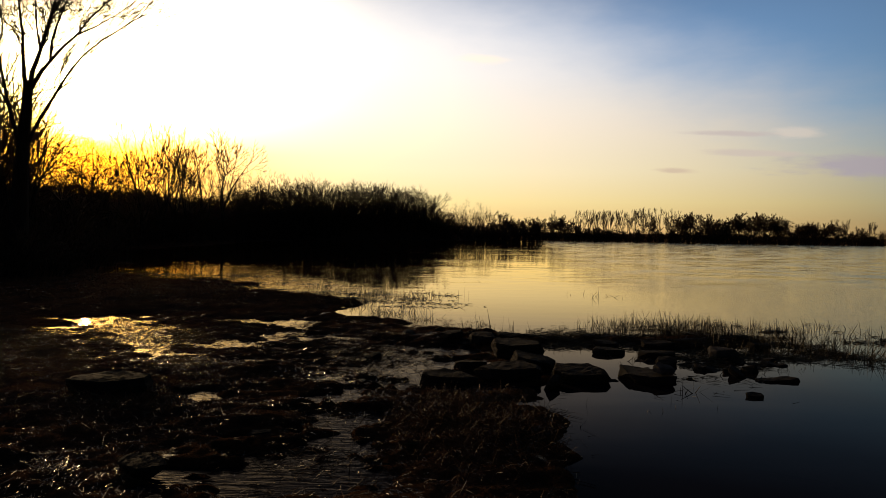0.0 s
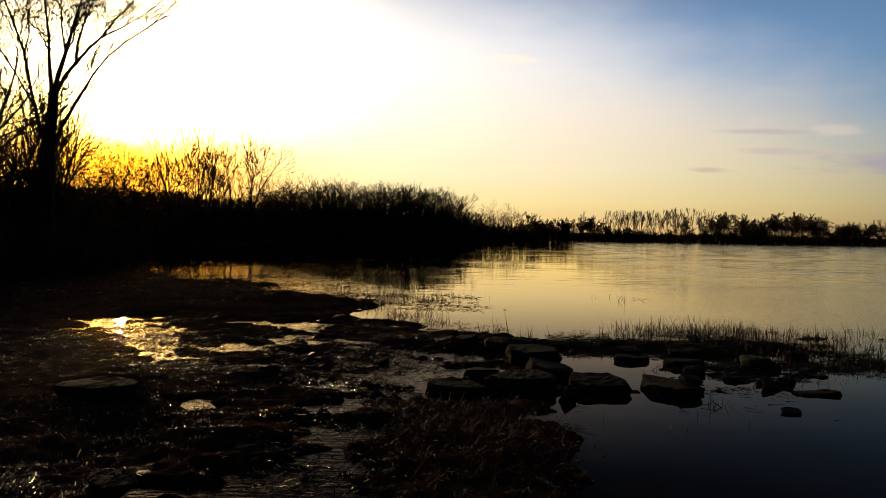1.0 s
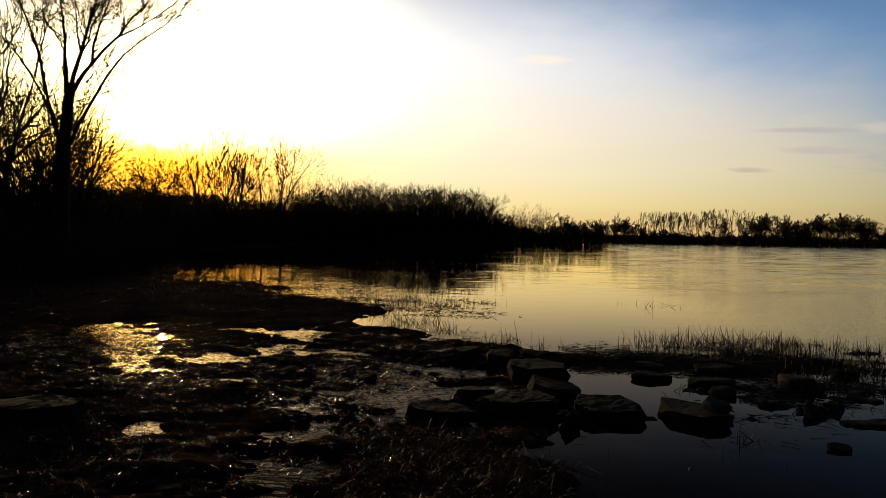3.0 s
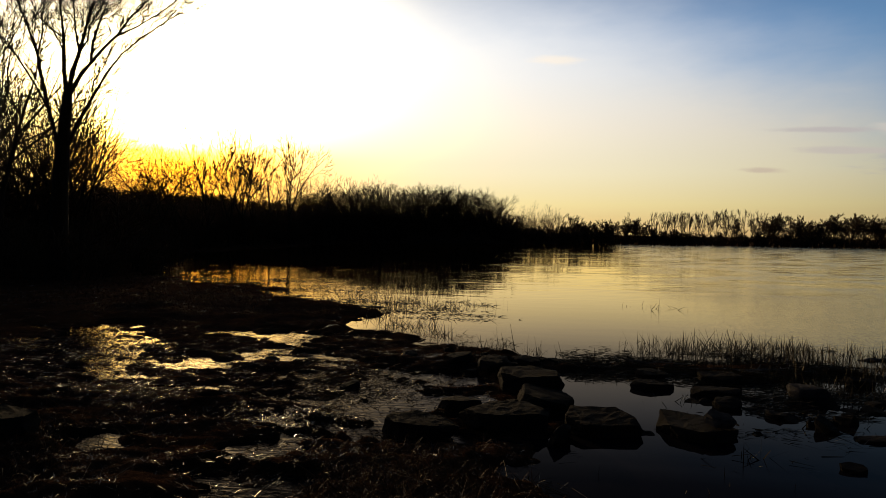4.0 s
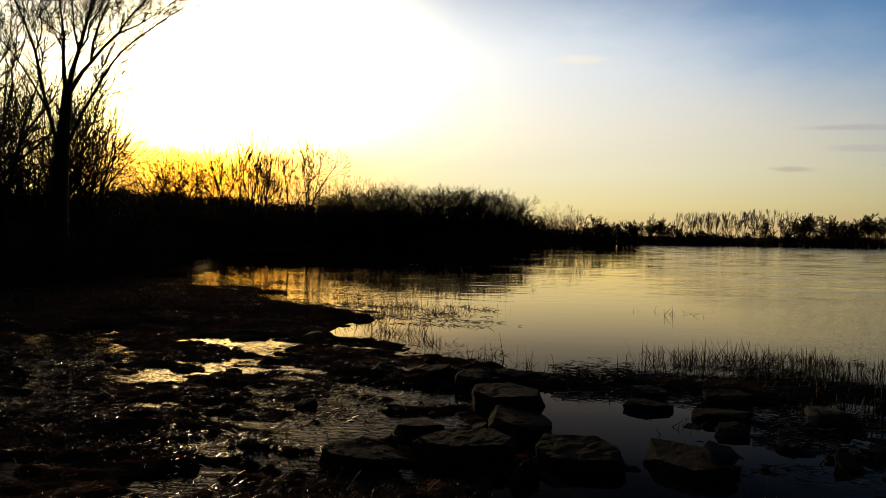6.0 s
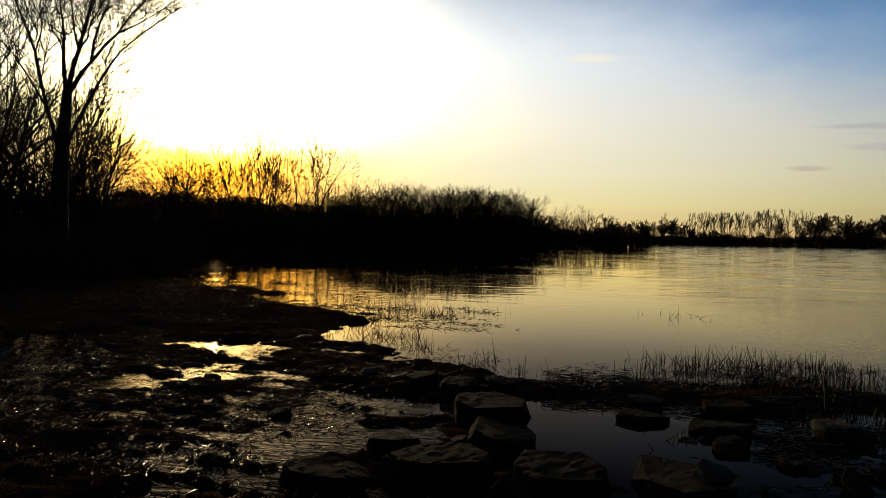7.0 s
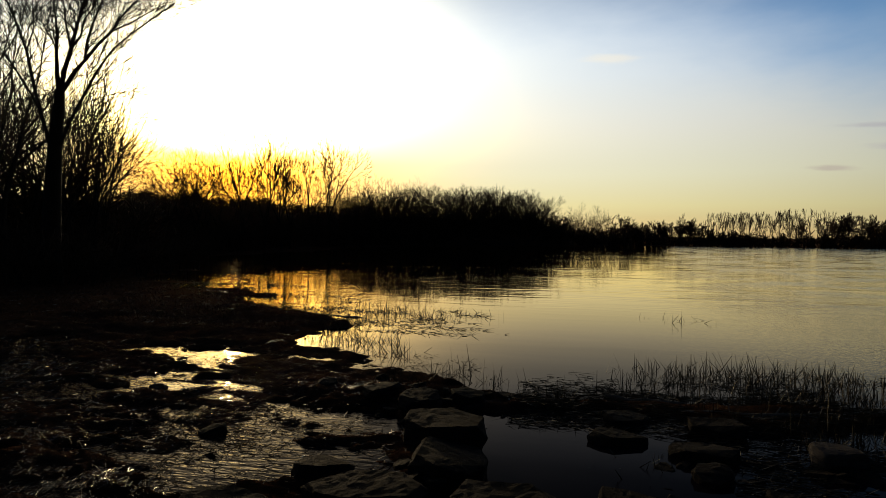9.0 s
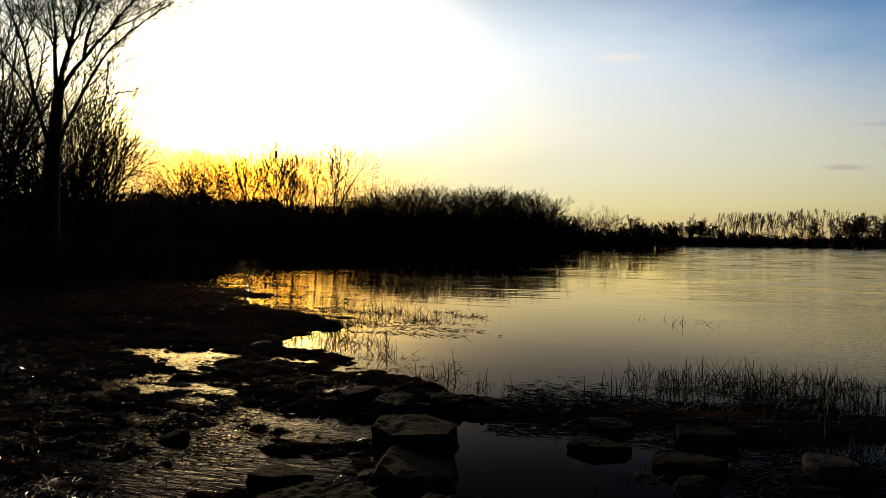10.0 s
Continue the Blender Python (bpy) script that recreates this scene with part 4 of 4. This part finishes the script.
# ---- matted grass, reeds and drift ----
def strips(name, base, lean, length, width, bend, mat, label, segs=2):
    """Many thin tapered blades in one mesh: base points, unit directions, lengths, widths and sag."""
    n = len(base)
    rs = np.random.RandomState(len(name) + n)
    side = np.cross(lean, rs.normal(size=(n, 3)))
    side /= np.linalg.norm(side, axis=1, keepdims=True) + 1e-9
    rows = []
    for k in range(segs + 1):
        f = k / segs
        c = base + lean * (length * f)[:, None]
        c[:, 2] -= bend * f * f * length
        w = (width * (1 - 0.75 * f))[:, None] / 2
        rows += [c - side * w, c + side * w]
    co = np.stack(rows, 1).reshape(-1, 3)
    m = 2 * (segs + 1)
    quad = np.array([[2 * k, 2 * k + 1, 2 * k + 3, 2 * k + 2] for k in range(segs)])
    faces = (np.arange(n)[:, None, None] * m + quad[None]).reshape(-1, 4)
    me = bpy.data.meshes.new(name)
    me.vertices.add(len(co))
    me.vertices.foreach_set("co", co.ravel())
    me.loops.add(faces.size)
    me.loops.foreach_set("vertex_index", faces.ravel().astype(np.int32))
    me.polygons.add(len(faces))
    me.polygons.foreach_set("loop_start", np.arange(0, faces.size, 4))
    me.update(calc_edges=True)
    me.materials.append(mat)
    return tagged(new(name, me), label, "grass", kind="stuff")


def directions(rs, n, pitch, spread, az=None, az_spread=6.3):
    el = np.radians(np.clip(rs.normal(pitch, spread, n), -5, 90))
    a = rs.uniform(0, 6.283, n) if az is None else rs.normal(az, az_spread, n)
    return np.stack([np.cos(el) * np.cos(a), np.cos(el) * np.sin(a), np.sin(el)], 1)


rs = np.random.RandomState(3)
# flattened dead grass over the mud
n = 330000
x = rs.uniform(-13, 2.4, n)
y = 4.0 + 19.0 * rs.rand(n) ** 1.35
z = ground_z(x, y)
keep = (z > -0.02) & (vn(x, y, 0.7, 21) + 0.35 * vn(x, y, 0.25, 22) > 0.45) & ((y > 9.5) | (rs.rand(n) < 0.8))
x, y, z = x[keep], y[keep], z[keep]
n = len(x)
flow = 1.2 + 3.0 * vn(x, y, 1.6, 23)
d = directions(rs, n, 14, 14, flow, 0.7)
long, wide, sag = rs.uniform(0.03, 0.12, n), rs.uniform(0.002, 0.005, n), rs.uniform(0.05, 0.35, n)
wet = y + 3.0 * vn(x, y, 2.0, 25) < 16.5
for m, mat, label in ((wet, STRAW, "matted wet dead grass lying over mud"), (~wet, DRY, "matted dull brown grass lying over mud")):
    strips("grass", np.stack([x, y, z], 1)[m], d[m], long[m], wide[m], sag[m], mat, label, 1)

# clumps and strands that stand in the shallow pools
cx, cy = rs.uniform(-9.5, 1.2, 1700), rs.uniform(5.0, 17.5, 1700)
cx, cy = np.concatenate([cx, rs.normal(-1.5, 0.6, 160), rs.normal(-7.3, 1.7, 1500), rs.normal(-1.4, 0.5, 110), rs.normal(-1.9, 0.8, 800)]), np.concatenate([cy, rs.normal(6.5, 0.4, 160), rs.normal(13.8, 1.5, 1500), rs.normal(8.2, 1.0, 110), rs.normal(12.3, 1.1, 800)])
cz = ground_z(cx, cy)
keep = (cz < 0.01) & (cz > -0.45) & (cx < 1.6)
cx, cy = cx[keep], cy[keep]
many = rs.randint(8, 36, len(cx))
x = np.repeat(cx, many) + rs.normal(0, 0.14, many.sum())
y = np.repeat(cy, many) + rs.normal(0, 0.07, many.sum())
n = len(x)
z = np.maximum(ground_z(x, y), -0.01)
d = directions(rs, n, 10, 12, 0.1, 0.8)
long, wide, sag = rs.uniform(0.05, 0.20, n), rs.uniform(0.003, 0.007, n) * np.where(y > 8.5, 1.8, 1.0), rs.uniform(0.0, 0.25, n)
wet = rs.rand(n) < 0.4
for m, mat, label in ((wet, STRAW, "strands of wet dead grass floating in shallow pools"), (~wet, DRY, "dull brown strands of grass floating in shallow pools")):
    strips("grass", np.stack([x, y, z], 1)[m], d[m], long[m], wide[m], sag[m], mat, label)

# beds of straight wet straw pressed flat beside the pools
spots = [(-1.7, 10.1, 0.9, 0.35, 2600), (-4.4, 5.9, 0.9, 0.4, 2600), (-6.9, 13.2, 1.5, 1.3, 4200), (-4.6, 10.9, 1.0, 0.7, 1500), (-1.2, 8.6, 0.6, 0.6, 1000)]
x = np.concatenate([rs.normal(cx, rx * 0.6, m) for cx, cy, rx, ry, m in spots])
y = np.concatenate([rs.normal(cy, ry * 0.6, m) for cx, cy, rx, ry, m in spots])
keep = vn(x, y, 0.3, 27) > 0.4
x, y = x[keep], y[keep]
n = len(x)
z = np.maximum(ground_z(x, y), 0.0) + rs.uniform(0.005, 0.04, n)
strips("grass", np.stack([x, y, z], 1), directions(rs, n, 3, 4, 1.0 + 1.2 * vn(x, y, 1.2, 28), 0.35), rs.uniform(0.05, 0.15, n), rs.uniform(0.003, 0.006, n), rs.uniform(0.0, 0.2, n), STRAW, "wet straw pressed flat beside the pools")

# rough grass farther along the shore
n = 40000
x, y = rs.uniform(-34, -4, n), rs.uniform(19, 44, n)
z = ground_z(x, y)
keep = (z > 0.0) & (vn(x, y, 1.4, 24) > 0.3)
x, y, z = x[keep], y[keep], z[keep]
n = len(x)
strips("grass", np.stack([x, y, z], 1), directions(rs, n, 45, 22), rs.uniform(0.10, 0.26, n), rs.uniform(0.012, 0.022, n), rs.uniform(0.1, 0.5, n), DRY, "rough dead grass covering the marshy shore")

# litter of dead stalks in the shallows behind the spit
x, y = rs.uniform(-19, 1.5, 22000), rs.uniform(20, 33, 22000)
d = np.interp(y, [p[0] for p in SHORE], [p[1] for p in SHORE]) - x
keep = (d < 0.5) & (d > -7.5) & (vn(x * 0.4, y, 0.5, 26) + 0.3 * vn(x, y, 0.15, 29) > 0.55 - 0.05 * d)
x, y = x[keep], y[keep]
n = len(x)
strips("drift", np.stack([x, y, np.full(n, 0.01)], 1), directions(rs, n, 10, 14, 0.1, 0.9), rs.uniform(0.10, 0.34, n), rs.uniform(0.010, 0.022, n), rs.uniform(0.0, 0.3, n), REED, "broken dead stalks littering the shallows behind the spit")

# tufts on the mounds and along the water
x = np.concatenate([rs.normal(0.3, 0.75, 5000), rs.normal(-6.5, 2.6, 2500), rs.normal(-4.4, 0.9, 1800), rs.uniform(-12, -5, 2500)])
y = np.concatenate([rs.normal(7.7, 0.9, 5000), rs.normal(21.3, 0.9, 2500), rs.normal(8.6, 0.8, 1800), rs.uniform(10, 24, 2500)])
z = ground_z(x, y)
keep = z > 0.0
x, y, z = x[keep], y[keep], z[keep]
n = len(x)
strips("grass", np.stack([x, y, z], 1), directions(rs, n, 42, 20), rs.uniform(0.10, 0.32, n), rs.uniform(0.004, 0.009, n), rs.uniform(0.1, 0.5, n), DRY, "tufts of dead brown grass on low mounds")


def reed_bed(spots, label, hmin, hmax, pitch=76, spread=13, clump=0.16):
    """Stalks in clumps of uneven size inside ellipses given by middle, radii and count."""
    pts = []
    for cx, cy, rx, ry, count in spots:
        m = max(3, count // 14)
        a, r = rs.uniform(0, 6.283, m), np.sqrt(rs.rand(m))
        mid = np.stack([cx + rx * r * np.cos(a), cy + ry * r * np.sin(a)], 1)
        pick = rs.choice(m, count, p=rs.dirichlet(np.full(m, 1.2)))
        pts.append(mid[pick] + rs.normal(0, 1, (count, 2)) * [clump * 1.5, clump * 0.7])
    p = np.concatenate(pts)
    n = len(p)
    base = np.column_stack([p, np.full(n, -0.06)])
    tall = 0.55 + 0.9 * vn(p[:, 0], p[:, 1], 0.7, 33)
    ob = strips("reeds", base, directions(rs, n, pitch, spread), rs.uniform(hmin, hmax, n) * tall, rs.uniform(0.010, 0.022, n), rs.choice([0, 0, 0.15, 0.7], n), REED, label, 3)
    return tagged(ob, category="reeds")


reed_bed([(6.4, 17.2, 1.8, 0.75, 480), (8.4, 17.0, 1.7, 0.8, 420), (6.6, 16.0, 2.2, 0.6, 260), (5.2, 15.3, 1.6, 0.5, 260), (7.2, 15.2, 2.2, 0.7, 420), (9.9, 13.6, 2.4, 1.5, 420), (3.3, 14.5, 1.0, 0.3, 90), (11.6, 15.4, 2.2, 1.8, 300),
          (6.6, 13.9, 1.6, 0.7, 420), (5.0, 16.8, 1.0, 0.6, 170), (8.2, 13.4, 1.6, 1.0, 620), (7.4, 14.6, 1.8, 0.6, 420), (9.0, 15.6, 1.5, 0.9, 520)],
         "thin upright reed stubble standing in shallow water", 0.14, 0.44, 60, 27, 0.24)
reed_bed([(6.4, 24.8, 0.8, 0.6, 26), (-1.4, 23.8, 1.7, 1.2, 330), (-2.6, 22.6, 1.4, 1.0, 300), (-3.8, 24.8, 2.4, 1.0, 260), (-7.5, 26.8, 3.0, 0.9, 260)],
         "sparse reed stalks rising from open water", 0.14, 0.44, 58, 26, 0.24)
reed_bed([(5.6, 12.6, 1.6, 0.7, 220), (4.3, 11.9, 0.9, 0.6, 60), (7.2, 12.2, 1.2, 0.8, 260), (6.2, 11.3, 0.9, 0.5, 90), (3.8, 8.9, 0.5, 0.12, 40)],
         "short broken reed stubs among half-sunk stones", 0.07, 0.20, 38, 26, 0.2)
reed_bed([(-0.9, 17.4, 1.1, 0.5, 90), (0.7, 16.2, 0.8, 0.4, 70), (-2.1, 18.6, 0.6, 0.6, 90), (1.8, 15.3, 0.6, 0.3, 60), (-2.9, 20.4, 0.5, 1.2, 140), (0.9, 14.7, 1.0, 0.4, 70), (-1.4, 18.4, 0.7, 0.5, 80)],
         "leaning dead reeds along the muddy shore", 0.16, 0.50, 52, 24)
reed_bed([(-0.5, 10.6, 1.0, 0.5, 26), (-0.2, 9.9, 0.9, 0.3, 26), (2.1, 9.3, 0.6, 0.9, 10), (1.55, 7.6, 0.2, 1.2, 26), (2.5, 13.7, 0.8, 0.4, 70), (3.7, 9.9, 0.5, 0.3, 20), (-1.6, 6.6, 0.9, 0.5, 50)],
         "thin dead stalks at the pool edges", 0.12, 0.28, 34, 24)
# stalks lying on the water and mud
x, y = rs.uniform(-6, 9, 1500), rs.uniform(5, 18, 1500)
z = np.maximum(ground_z(x, y), 0.0) + 0.012
keep = (ground_z(x, y) > -0.22) & ((x < 2.2) | (rs.rand(1500) < 0.3))
x, y, z = x[keep], y[keep], z[keep]
n = len(x)
strips("drift", np.stack([x, y, z], 1), directions(rs, n, 1, 2), rs.uniform(0.10, 0.42, n), rs.uniform(0.005, 0.011, n), np.zeros(n), REED, "loose dead stalks drifted over mud and water")

x = np.concatenate([rs.uniform(2.2, 11.5, 14000), rs.uniform(3.2, 9.6, 7000)])
y = np.concatenate([14.4 + 0.2 * (x[:14000] - 3.6) + rs.normal(0, 0.8, 14000), 11.6 + 0.28 * (x[14000:] - 3.2) + rs.normal(0, 0.75, 7000)])
z = np.maximum(ground_z(x, y), 0.0) + rs.uniform(0.004, 0.03, 21000)
keep = vn(x * 0.4, y, 0.45, 41) + 0.25 * vn(x, y, 0.12, 42) + 0.12 * sstep(4.5, 6.5, x) * (1 - sstep(7.2, 8.6, x)) - 0.1 * sstep(8.0, 9.5, x) > np.where(y < 12.6, 0.76, 0.66)
x, y, z = x[keep], y[keep], z[keep]
n = len(x)
strips("drift", np.stack([x, y, z], 1), directions(rs, n, 3, 5, 0.05, 0.5), rs.uniform(0.08, 0.30, n), rs.uniform(0.006, 0.014, n), np.zeros(n), REED, "mats of dead stalks floating among the reeds")


def drift_log(x, y, length, r, rz, label):
    rng = random.Random(int(x * 100))
    tubes = Tubes()
    pts = [Vector((length * (k / 6 - 0.5), rng.gauss(0, 0.04), rng.gauss(0, 0.02))) for k in range(7)]
    tubes.add(pts, [r * rng.uniform(0.75, 1.1) * (0.6 if k in (0, 6) else 1) for k in range(7)], 8)
    tubes.add([pts[4], pts[4] + Vector((0.12, 0.1, r * 2.2))], [r * 0.4, r * 0.2], 5)
    ob = new("driftwood", tubes.mesh("driftwood", WOOD))
    ob.matrix_basis = pose(x, y, max(float(ground_z(x, y)), -0.02) + r * 0.45, 0, 0, rz)
    return tagged(ob, label, "driftwood")


drift_log(9.1, 16.3, 0.9, 0.05, 8, "short dark driftwood log lying in shallow water")
drift_log(5.6, 14.3, 1.7, 0.05, 4, "thin driftwood branch lying in the reed bar")
drift_log(4.2, 14.9, 1.2, 0.04, -6, "thin driftwood branch lying in the reed bar")
drift_log(-4.0, 22.6, 2.2, 0.045, -14, "long driftwood pole along the end of the spit")
